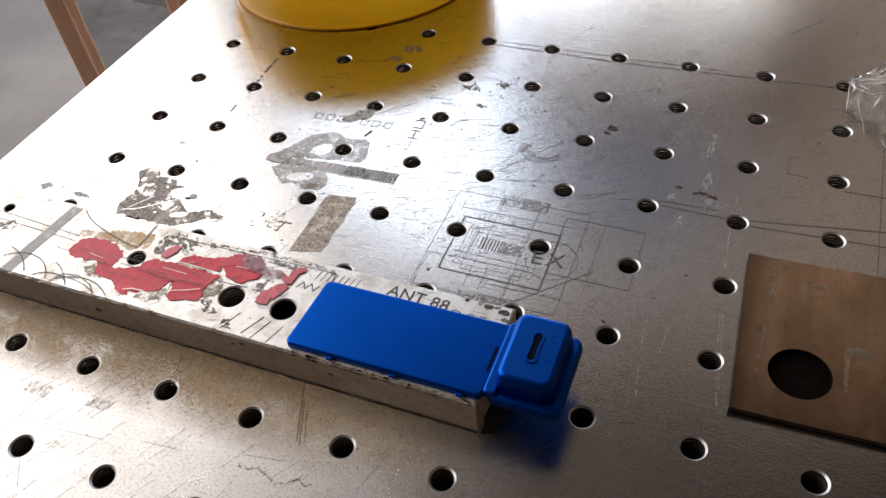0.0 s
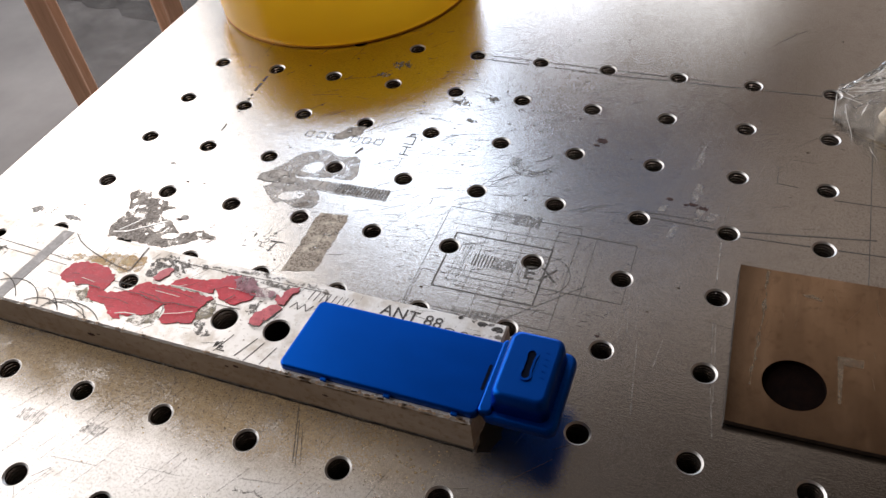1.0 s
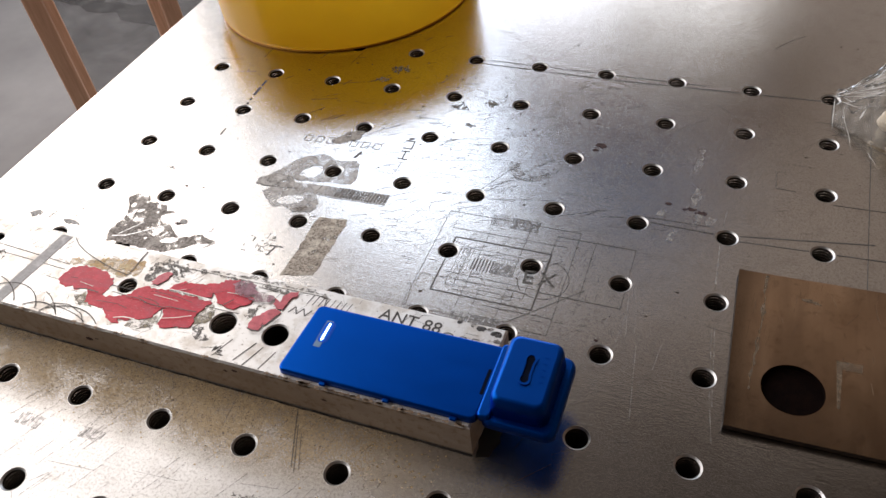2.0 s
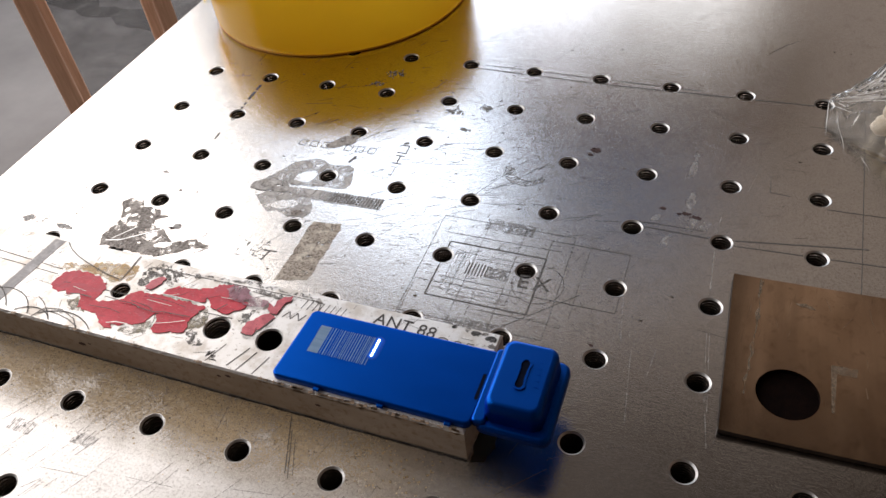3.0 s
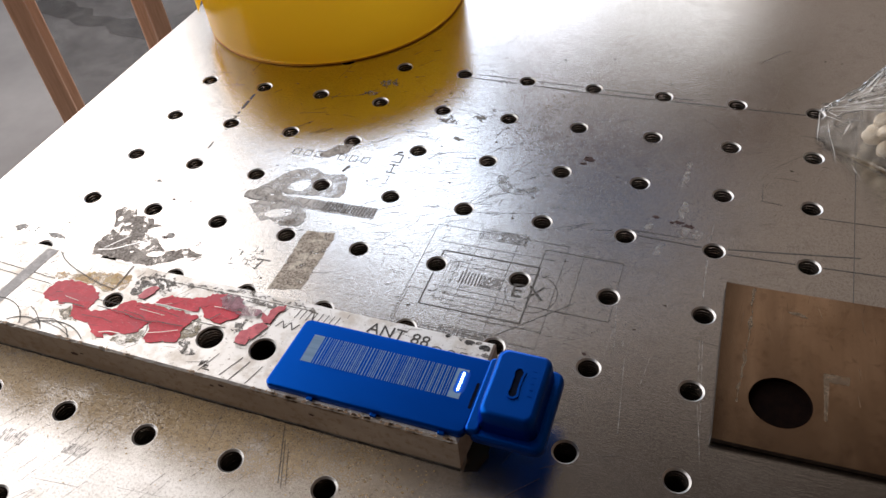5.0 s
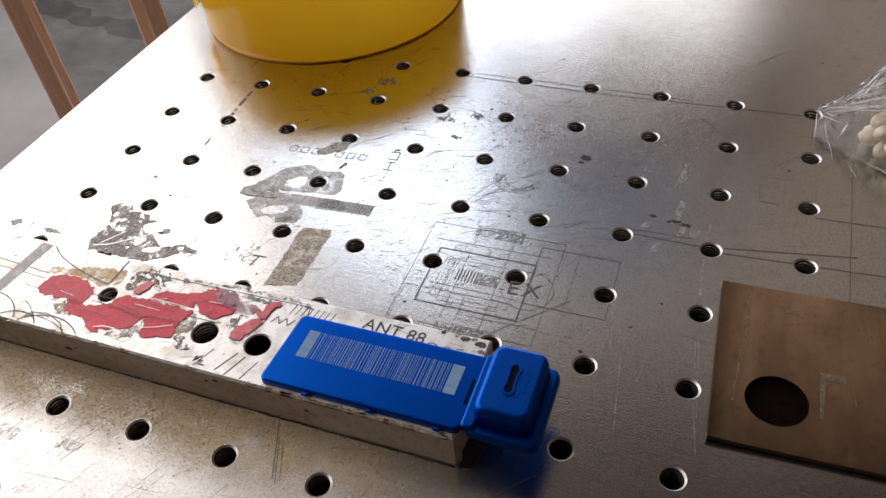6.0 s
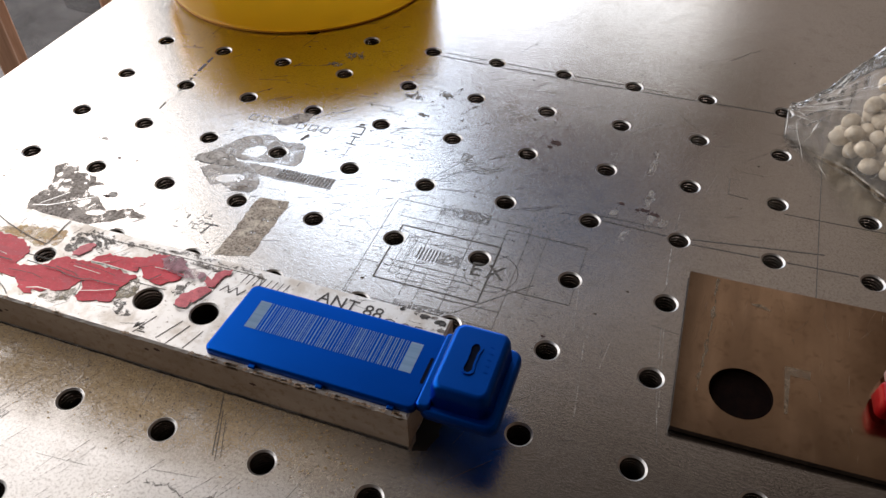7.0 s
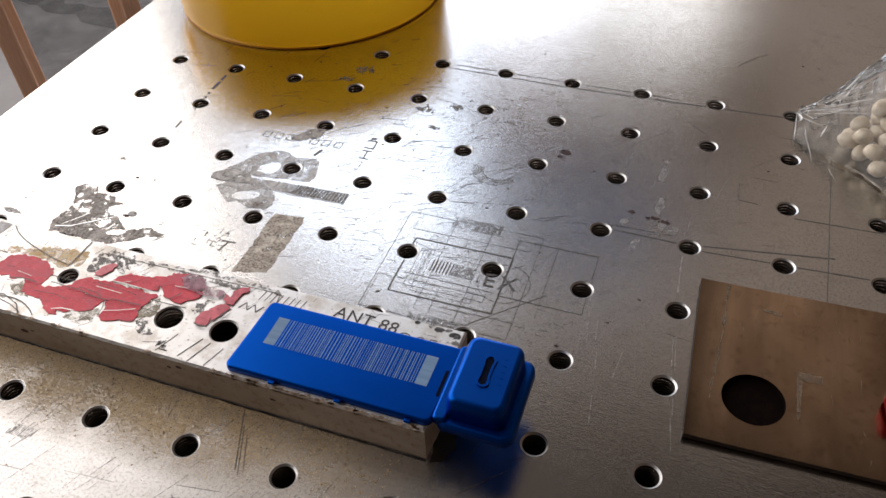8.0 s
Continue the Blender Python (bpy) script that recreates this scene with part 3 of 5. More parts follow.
def text_mesh(words, size, thick=0.00004, space=1.0):
    cu = bpy.data.curves.new("lettering", "FONT")
    cu.body, cu.size, cu.extrude, cu.space_character = words, size, thick, space
    ob = bpy.data.objects.new("lettering", cu)
    scene.collection.objects.link(ob)
    bpy.context.view_layer.update()
    me = bpy.data.meshes.new_from_object(ob.evaluated_get(bpy.context.evaluated_depsgraph_get()))
    bpy.data.objects.remove(ob)
    me.materials.clear()
    return me


def scribble(x0, x1, y0, y1, n, seed, w=0.3):
    """Unreadable writing: short plain bars in rows."""
    rng = random.Random(seed)
    out = []
    for _ in range(n):
        x, y = rng.uniform(x0, x1), rng.uniform(y0, y1)
        a = rng.choice((0, 0, 90, 90, 60))
        l = rng.uniform(0.8, 2.2)
        out.append((x, y, x + l * math.cos(radians(a)), y + l * math.sin(radians(a)), w))
    return out


def table_marks():
    lines("engraved_square", frame_lines(0.3, 5.9, 29.4, -15.7, 0.45), MARK, TABLE)
    lines("engraved_rectangle", frame_lines(29.2, 13.5, 51.8, -9.0, 0.22), MARK, TABLE)
    lines("engraved_rectangle", frame_lines(-5.2, 16.4, 35.5, -23.0, 0.16), MARK, TABLE)
    lines("engraved_rectangle", frame_lines(-4.5, -10.6, 13.5, -24.0, 0.18), FAINT, TABLE)
    lines("engraved_rectangle", frame_lines(3.5, 2.5, 26.0, -12.5, 0.18), FAINT, TABLE)
    lines("engraved_rectangle", frame_lines(6.0, 0.8, 23.0, -14.0, 0.15), FAINT, TABLE)
    lines("scribed_line", [(20.8, 17.0, 20.8, -24, 0.15), (40.5, 14.0, 40.5, -14, 0.13), (9.5, 16.3, 9.2, -20, 0.13),
                                   (-2, 9.5, 33, 9.8, 0.13), (2, -8, 28, -8.4, 0.15), (4, -10.2, 27, -10.4, 0.13),
                                   (22.5, -23.0, 41.5, -5.0, 0.2), (16, -17.5, 35.5, -17.2, 0.15)], MARK, TABLE)
    lines("engraved_hatch", hatch(8.6, 15.0, 13.4, 18.0, 0.55, 0.3) + hatch(15.0, 23.3, 13.4, 18.0, 0.32, 0.3), FAINT, TABLE)
    lines("engraved_hatch", hatch(8.6, 14.6, -5.6, -0.9, 0.95, 0.35), MARK, TABLE)
    lines("engraved_hatch", hatch(14.8, 21.0, -5.6, -1.2, 0.4, 0.34), FAINT, TABLE)
    lines("engraved_hatch", hatch(4.6, 8.2, -10.5, 2.2, 0.9, 0.12), FAINT, TABLE)
    lines("engraved_hatch", hatch(9.0, 14.5, -25.6, -21.3, 0.6, 0.3) + hatch(14.5, 23.6, -25.6, -21.3, 0.36, 0.3), FAINT, TABLE)
    lines("engraved_hatch", hatch(-44.0, -26.6, 13.5, 18.0, 1.05, 0.35, 0.3), MARK, TABLE, 0.00018)
    lines("engraved_hatch", hatch(-47.0, -36.2, 13.2, 17.6, 0.7, 0.25, 0.3), FAINT, TABLE, 0.00018)
    ring = [(29.5 + 7.2 * math.cos(radians(a)), -4.2 + 7.2 * math.sin(radians(a))) for a in range(0, 361, 12)]
    lines("engraved_circle", [(*ring[i], *ring[i + 1], 0.2) for i in range(30)], FAINT, TABLE)
    ob = part("lettering", text_mesh("EX", 0.0072, space=1.25), MARK, TABLE)
    ob.matrix_basis = pose(0.0238, -0.0068, 0.00006, 0, 0, 4)
    # worn lettering that cannot be read
    for i in range(7):
        x, y = -68.3 + i * 4.35, 38.4 + i * 0.15
        if i != 3:
            lines("letter_bar", frame_lines(x, y, x + 2.5, y + 3.0, 0.45), FAINT, TABLE)
    for i, y in enumerate((42.2, 36.5, 30.6)):
        x = -32.2 + i * 0.55
        m = FAINT if i == 2 else MARK
        lines("letter_bar", [(x - 0.3, y + 4.0, x + 3.1, y + 4.2, 0.5), (x + 0.1, y, x + 3.6, y, 0.5), (x + (3.3 if i == 0 else 1.7), y, x + (3.1 if i == 0 else 1.5), y + 4.1, 0.45)], m, TABLE)
    lines("letter_bar", [(-31.6, 47.4, -29.9, 47.8, 0.9), (-46.2, 33.2, -45.0, 36.8, 1.0)], MARK, TABLE)
    lines("letter_bar", scribble(-62, -53, -16, -9, 26, 3, 0.35), FAINT, TABLE)
    lines("letter_bar", [(-53.6, -12.0, -49.2, -11.8, 0.5), (-51.5, -12.0, -52.4, -16.2, 0.5)], MARK, TABLE)
    lines("letter_bar", scribble(-137.5, -128.5, -31.5, -25.5, 34, 5, 0.4), FAINT, TABLE)
    lines("letter_bar", hatch(-86.5, -79.4, -87, -83.4, 0.62, 0.3, 0.4), FAINT, TABLE)
    lines("letter_bar", hatch(-67.5, -61.4, -85.4, -82.4, 0.55, 0.26, 0.8), FAINT, TABLE)
    slab("grey_patch", ragged(mmp((-109.6, 13.2), (-107.6, 14.2), (-105.2, 13.4), (-107.4, 12.8)), 0.0003, 0.0005, 27), 0.00004, SCUFF, TABLE)
    # fine scratches that fan out beside two holes
    lines("scribed_line", [(4.1, 24.2, 22.7, 28.3, 0.2), (2.2, 27.1, 19.0, 48.1, 0.16), (0.8, 28.4, 14.6, 53.7, 0.14), (4.2, 38.0, 21.2, 47.1, 0.14), (24.8, 20.9, 40.0, 28.4, 0.16), (39.1, 25.0, 56.5, 28.4, 0.3),
                           (2.6, 30.0, 12.0, 36.5, 0.14), (6.0, 33.0, 22.0, 41.5, 0.12)], FAINT, TABLE)
    lines("letter_bar", scribble(-139, -131, -20.5, -17, 10, 9, 0.5), FAINT, TABLE)
    # straight scribed lines across the plate
    lines("scribed_line", [(-26, 98.2, 26, 96.8, 0.35), (26, 96.8, 118, 98.9, 0.4), (-20, 100.8, 60, 99.6, 0.25), (50.4, 26.2, 73, 25.6, 0.45),
                           (73, 25.6, 113, 31.8, 0.4), (72, 24.0, 150, 27.5, 0.35), (50, 28, 70, 28.4, 0.25), (111, 12, 112.5, 95, 0.22),
                           (86, 58, 86.3, 50, 0.16), (86.3, 50, 92, 49.5, 0.14), (102, 46, 150, 47, 0.25)], MARK, TABLE)
    lines("scribed_line", [(-16.9, -62.6, -11.0, -77, 0.22), (-14.9, -66, -9.8, -78, 0.18), (-13, -68, -9.0, -77, 0.15)], MARK, TABLE)
    lines("scribed_line", [(-34, -64.2, -33, -72, 0.16), (-48, -66, -54, -76, 0.16), (-60, -70, -66, -81, 0.14), (12, -70, 8, -84, 0.15)], FAINT, TABLE)
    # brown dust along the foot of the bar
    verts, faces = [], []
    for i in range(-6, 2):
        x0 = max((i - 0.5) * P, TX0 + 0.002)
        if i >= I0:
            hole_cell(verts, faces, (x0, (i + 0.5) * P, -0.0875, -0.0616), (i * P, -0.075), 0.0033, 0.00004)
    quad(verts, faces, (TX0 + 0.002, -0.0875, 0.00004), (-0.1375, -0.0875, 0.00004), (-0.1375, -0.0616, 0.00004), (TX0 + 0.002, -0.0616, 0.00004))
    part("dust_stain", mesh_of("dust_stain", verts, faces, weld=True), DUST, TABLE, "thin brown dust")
    rng = random.Random(15)
    for name, count, spread, sizes, mat in (("dust_grain", 2600, 7.0, (0.08, 0.3), TAN_GRAIN), ("black_grain", 1100, 7.0, (0.04, 0.2), DARK_GRAIN)):
        verts, faces = [], []
        for _ in range(count):
            x, y = rng.uniform(-112, 24) if rng.random() < 0.35 else rng.gauss(-52, 24), -61.9 - abs(rng.gauss(0, spread)) - rng.uniform(0, 2.5)
            if not -150 < x < 27 or abs(noise.noise((x * 0.12, y * 0.2, 3.0))) > rng.uniform(0.1, 0.7) or math.hypot(x - 25 * round(x / 25), y - 25 * round(y / 25)) < 3.6:
                continue
            rr, h, turn, n = rng.uniform(*sizes), rng.uniform(0.03, 0.09), rng.uniform(0, 6), rng.choice((4, 5, 6))
            low = [((x + rr * math.cos(turn + 6.283 * q / n) * rng.uniform(0.6, 1.5)) / 1000, (y + rr * math.sin(turn + 6.283 * q / n) * rng.uniform(0.6, 1.1)) / 1000) for q in range(n)]
            b = len(verts)
            verts += [(u, v, 0.00005) for u, v in low] + [(x / 1000, y / 1000, 0.00005 + h / 1000)]
            faces += [(b + q, b + (q + 1) % n, b + n) for q in range(n)]
        tagged(part(name, mesh_of(name, verts, faces), mat, TABLE), kind="stuff")
    # contact shade where the bar meets the table, painted as a thin dark line
    slab("foot_shade_line", ragged(mmp((-160, -61.4), (28.4, -61.4), (28.4, -61.85), (-160, -61.72)), 0.00008, 0.0012, 151), 0.00008, SOOT_AND_SHADE, TABLE, "dark line along the bar's foot, painted contact shade")
    # shade below the tag's head, painted as a black slab
    slab("tag_shade", ragged(mmp((28.8, -61.4), (28.8, -48), (31, -47.5), (33, -51), (33.4, -57), (32.4, -60.8), (31, -61.6), (29, -61.9)), 0.0003, 0.0006, 152), 0.00006, SOOT_AND_SHADE, TABLE, "dark patch under the tag, painted shade")
    lines("bright_scratch", [(75.0, -8.5, 77.2, -32, 0.16), (75.8, -9, 78.0, -33, 0.12), (77.5, -33, 79.2, -44, 0.12), (74.2, 6, 73.6, 22, 0.35), (73.4, 25, 73.9, 37, 0.2), (52, 3, 55, -18, 0.12), (58, -20, 60.5, -42, 0.14)], BURR, TABLE)
    lines("scribed_line", [(80.6, 128.6, 83.5, 132.5, 0.35), (83.5, 132.5, 86.5, 136.4, 0.4), (86.5, 136.4, 90.4, 139.8, 0.3), (51, 108, 52, 108.6, 0.5), (47.4, 131, 48, 131.4, 0.5)], FAINT, TABLE)
    for x, y, w, h in ((63.4, 58, 1.2, 7), (64.6, 40, 1.5, 4.5), (66.0, 30, 1.2, 3), (70, 30.5, 1.6, 2), (60, 22, 1.2, 3), (56, 31, 1.5, 1.5)):
        slab("pale_smear", ragged(mmp((x - w, y - h), (x + w * 0.4, y - h * 0.9), (x + w, y + h * 0.8), (x - w * 0.3, y + h)), 0.0005, 0.0007, int(x * 7 + y)), 0.00005, SMEAR, TABLE)
    # soft crescent rubbed into the plate, and faint arcs along it
    outer = [(13.2 + 7.4 * math.cos(radians(a)), 42.6 + 7.2 * math.sin(radians(a))) for a in range(170, 345, 12)]
    inner = [(14.2 + 5.0 * math.cos(radians(a)), 43.4 + 5.2 * math.sin(radians(a))) for a in range(336, 176, -12)]
    slab("rubbed_crescent", ragged(mmp(*(outer + inner)), 0.00015, 0.0008, 28), 0.00003, SHADE, TABLE)
    tagged(lines("rubbed_arc", along(outer, 0.18) + along(inner, 0.12), FAINT, TABLE, 0.00002), kind="stuff")
    # worn and stained patches
    slab("grey_patch", ragged(mmp((-44.4, 3.2), (-34.6, 4.4), (-34.5, -20.0), (-44.4, -22.5)), 0.00028, 0.0006, 11), 0.00004, RUBBED, TABLE, "brown-grey rubbed patch")
    hook = ragged(mmp((-70.1, 19.1), (-67.7, 22.6), (-66.4, 25.5), (-65.1, 27.8), (-62.9, 30.0), (-57.6, 32.4), (-54.7, 32.2), (-52.0, 30.6), (-45.3, 31.5), (-43.0, 30.4),
                      (-41.4, 26.2), (-40.5, 22.3), (-41.7, 20.2), (-44.6, 19.8), (-49.0, 19.5), (-53.9, 18.8), (-59.7, 17.9), (-63.7, 19.2)), 0.00018, 0.0008, 12)
    bay = ragged(mmp((-60.7, 20.3), (-60.5, 23.3), (-57.7, 26.2), (-54.9, 26.6), (-53.8, 24.8), (-54.0, 22.4), (-55.0, 20.5), (-56.8, 19.9)), 0.00015, 0.0007, 17)
    slab("grey_patch", hook, 0.00004, WASH, TABLE, "grey hook-shaped dried stain", gaps=(bay, blot(-50, 25, 3.4, 3.4, 20)))
    oval = ragged(mmp((-73.0, 13.1), (-73.2, 16.1), (-70.2, 18.5), (-67.5, 19.2), (-64.1, 19.0), (-61.6, 18.3), (-59.9, 16.4), (-59.7, 14.1), (-64.5, 13.0), (-69.7, 12.8)), 0.00015, 0.0008, 18)
    slab("grey_patch", oval, 0.00012, GREY, TABLE, "darker grey oval stain", gaps=(blot(-64.2, 16.4, 1.0, 0.5),))
    fan = ragged(mmp((-69.4, 10.2), (-65.9, 12.9), (-58.2, 13.9), (-54.1, 13.6), (-50.9, 13.2), (-48.6, 11.0), (-47.4, 7.0), (-48.6, 4.2), (-51.4, 4.0), (-54.8, 3.6), (-58.9, 5.5), (-61.4, 3.9), (-65.4, 7.1)), 0.0003, 0.0008, 19)
    slab("grey_patch", fan, 0.00004, WASH, TABLE, "pale grey fan-shaped stain", gaps=(ragged(blot(-57.6, 8.6, 4.6, 2.2, 14, 20), 0.0003, 0.0008, 23),))
    slab("grey_patch", ragged(mmp((-60.5, 16.8), (-47.9, 17.6), (-26.6, 18.4), (-26.2, 13.4), (-45.2, 12.6), (-59.0, 13.7)), 0.00008, 0.001, 24), 0.0001, WASH, TABLE, "straight grey strip")
    slab("grey_patch", ragged(mmp((-56.3, 4.2), (-53.8, 5.4), (-50.8, 7.2), (-49.6, 5.8), (-51.7, 4.2), (-55.0, 3.8)), 0.0002, 0.0005, 25), 0.00014, RUSTY, TABLE)
    rows = dried_edge(hook, 0.32, 0.55, 1.0) + dried_edge(oval, 0.3, 0.35, 2.0) + dried_edge(fan, 0.28, 0.5, 3.0) + dried_edge(bay, 0.22, 0.3, 4.0)
    rows += along([(-50.3, 17.2), (-50.6, 15.0), (-52.2, 13.2), (-52.4, 10.8), (-50.6, 9.0), (-51.0, 7.2)], 0.3)
    tagged(lines("dried_edge", rows, FAINT, TABLE, 0.00013), kind="stuff")
    crust = ragged(mmp((-112.0, -3.4), (-110.6, -1.5), (-107.2, -2.4), (-105.4, -1.4), (-103.6, -4.4), (-100.2, -4.1), (-96.7, -4.5), (-95.1, -6.4), (-91.8, -6.6), (-94.1, -7.6), (-95.8, -9.2), (-93.4, -11.9),
                       (-90.4, -11.9), (-88.0, -14.0), (-84.3, -16.2), (-80.7, -15.9), (-78.4, -13.6), (-76.9, -13.2), (-75.8, -14.3), (-72.5, -14.6), (-71.1, -15.0), (-72.8, -16.6), (-77.0, -17.5), (-79.1, -19.7),
                       (-82.9, -21.9), (-86.0, -23.5), (-91.2, -23.7), (-96.8, -23.5), (-103.2, -23.2), (-106.8, -23.7), (-108.2, -19.7), (-108.3, -16.1), (-107.3, -13.3), (-108.0, -10.9), (-109.6, -7.5), (-111.8, -4.9)), 0.0003, 0.0006, 13)
    gaps = [ragged(blot(x, y, a, b, 10, r), 0.00022, 0.0005, 130 + q) for q, (x, y, a, b, r) in enumerate(
        ((-104.0, -8.6, 1.5, 0.9, 30), (-102.2, -12.7, 1.7, 0.8, 20), (-106.6, -11.3, 0.7, 0.6, 0), (-86.4, -18.4, 3.2, 1.3, 20), (-108.3, -7.0, 0.9, 1.2, 0), (-104.4, -4.4, 0.6, 0.5, 0), (-98.0, -8.0, 0.6, 0.4, 0), (-94.5, -19.5, 0.7, 0.5, 0)))]
    slab("residue_patch", crust, 0.00004, RUSTY, TABLE, "speckled brown-grey glue residue", gaps=gaps)
    slab("residue_patch", ragged(blot(-86.5, -9.9, 1.5, 1.3, 10), 0.0002, 0.0005, 139), 0.00004, GREY, TABLE)
    tagged(lines("dried_edge", dried_edge(crust, 0.22, 0.55, 5.0) + along([(-75.0, -19.6), (-73.0, -17.8), (-71.0, -15.5)], 0.35) + along([(-75.9, -11.9), (-75.0, -10.9), (-74.6, -9.9), (-75.6, -10.4)], 0.4), RUSTY, TABLE, 0.0001), kind="stuff")
    lines("bright_scratch", [(-104.4, -20.2, -99.2, -13.2, 0.22), (-102.0, -20.6, -90.6, -12.4, 0.28), (-106.0, -21.5, -101.5, -20.1, 0.3)], PALE_STEEL, TABLE, 0.00012)
    slab("grey_patch", ragged(mmp((-58.4, 40.4), (-53.8, 46.8), (-48.0, 48.0), (-49.6, 42.7), (-55.3, 38.6)), 0.0006, 0.0008, 14), 0.00004, GREY, TABLE)
    slab("grey_patch", ragged(mmp((-142, -19), (-139, -17.2), (-137.5, -19), (-139.5, -21)), 0.0004, 0.0006, 15), 0.00004, GREY, TABLE)
    slab("grey_patch", ragged(mmp((-128, -19), (-123, -18.5), (-120, -20), (-126, -20.4)), 0.0003, 0.0006, 16), 0.00004, GREY, TABLE)
    lines("dashed_score", [(-100.0, 45.9, -100.6, 54.5, 1.0), (-100.7, 56, -100.9, 57.4, 0.8), (-101, 59.5, -101.2, 64.8, 1.1), (-101.2, 66, -101.3, 69.5, 0.9),
                           (-100.4, 38, -100.2, 34, 0.6)], MARK, TABLE)
    spots = [(-13.8, 59.8, 1.6), (32.2, 58.4, 1.4), (57.0, 35.3, 0.8), (66.6, 33.4, 1.3), (64.2, 34.6, 1.0), (62.0, 34.0, 0.6), (-10.6, 73.6, 2.2),
             (-20.7, 69.3, 2.6), (-51.6, 88.0, 3.2), (-56, 80, 2.0), (31.0, 55.8, 0.8), (-88, -11, 0.9), (-96, 6, 0.5), (-70, 31, 0.5), (48, -21, 0.5)]
    for k, (x, y, r) in enumerate(spots):
        ring = mmp(*[(x + r * 1.3 * math.cos(a), y + r * 0.7 * math.sin(a)) for a in np.linspace(0, 5.6, 7)])
        slab("dark_spot", ragged(ring, r * 0.00035, 0.0004, 20 + k), 0.00005, SCUFF if r > 1.5 else DIRT, TABLE)
    # cracked film of dirt near the front
    rng = random.Random(4)
    crack = []
    x, y = -21.0, -86.7
    while x < -3:
        nx, ny = x + rng.uniform(0.5, 1.3), y + rng.uniform(-0.7, 0.8) + (0.25 if x > -8 else 0)
        crack.append((x, y, nx, ny, rng.uniform(0.15, 0.5)))
        if rng.random() < 0.7:
            crack.append((nx, ny, nx + rng.uniform(-1, 1), ny + rng.uniform(-1.6, 1.6), 0.2))
        x, y = nx, ny
    lines("dirt_crack", crack, FAINT, TABLE)
    # fine random scratches, joined
    rows = []
    for _ in range(260):
        x, y = rng.uniform(-160, 110), rng.uniform(-130, 110)
        a = rng.choice((rng.gauss(60, 14), rng.gauss(12, 10), rng.uniform(0, 180)))
        l = rng.choice((rng.uniform(1, 5), rng.uniform(3, 16)))
        rows.append((x, y, x + l * math.cos(radians(a)), y + l * math.sin(radians(a)), rng.uniform(0.02, 0.05)))
    tagged(lines("fine_scratch", rows[::2], MARK, TABLE, 0.00002), kind="stuff")
    rows = rows[1::2]
    for _ in range(330):
        x, y = rng.gauss(-12, 28), rng.gauss(40, 26)
        a = rng.gauss(25, 22)
        l = rng.uniform(1, 8)
        rows.append((x, y, x + l * math.cos(radians(a)), y + l * math.sin(radians(a)), rng.uniform(0.04, 0.1)))
    tagged(lines("fine_scratch", rows[1::2], FAINT, TABLE, 0.00002), kind="stuff")
    tagged(lines("fine_scratch", rows[::2], MARK, TABLE, 0.00002), kind="stuff")
    # dark specks of swarf and soot stuck to the plate
    verts, faces = [], []
    for q in range(420):
        x, y, rr, n = rng.uniform(-130, 110), rng.uniform(-28, 135), rng.choice((0.08, 0.12, 0.12, 0.18, 0.26, 0.4)), 6
        if q % 3 == 0:
            x, y = rng.gauss(-8, 22), rng.gauss(62, 14)
        if math.hypot(x - 25 * round(x / 25), y - 25 * round(y / 25)) < 4 or math.hypot(x + 103, y - 149) < 60:
            continue
        a0, b = rng.uniform(0, 6), len(verts)
        verts += [((x + rr * rng.uniform(0.5, 2.0) * math.cos(a0 + q2 * 6.283 / n)) / 1000, (y + rr * rng.uniform(0.5, 1.2) * math.sin(a0 + q2 * 6.283 / n)) / 1000, 0.00003) for q2 in range(n)]
        verts.append((x / 1000, y / 1000, 0.00012))
        faces += [(b + q2, b + (q2 + 1) % n, b + n) for q2 in range(n)]
    tagged(part("speck", mesh_of("speck", verts, faces), DARK_GRAIN, TABLE), kind="stuff")
    # grain worn round the engraved squares, and slanting streaks at the front
    for _ in range(260):
        x, y = rng.gauss(12, 20), rng.gauss(-4, 13)
        a, l = rng.choice((rng.gauss(0, 8), rng.gauss(90, 8), rng.uniform(0, 180))), rng.uniform(0.4, 3.5)
        if y > -29:
            rows.append((x, y, x + l * math.cos(radians(a)), max(y + l * math.sin(radians(a)), -30), rng.uniform(0.05, 0.16)))
    for _ in range(150):
        x, y = rng.uniform(-140, 0), rng.uniform(-118, -70)
        a, l = rng.gauss(63, 7), rng.uniform(2, 11)
        rows.append((x, y, x + l * math.cos(radians(a)), min(y + l * math.sin(radians(a)), -62.5), rng.uniform(0.04, 0.15)))
    tagged(lines("fine_scratch", rows[-400:], FAINT, TABLE, 0.00002), kind="stuff")
    bright = []
    for _ in range(20):
        x, y = rng.uniform(45, 82), rng.uniform(-45, 60)
        a = rng.gauss(88, 9)
        l = rng.uniform(2, 14)
        bright.append((x, y, x + l * math.cos(radians(a)), y + l * math.sin(radians(a)), rng.uniform(0.03, 0.1)))
    tagged(lines("fine_scratch", bright, BURR, TABLE, 0.00002), kind="stuff")


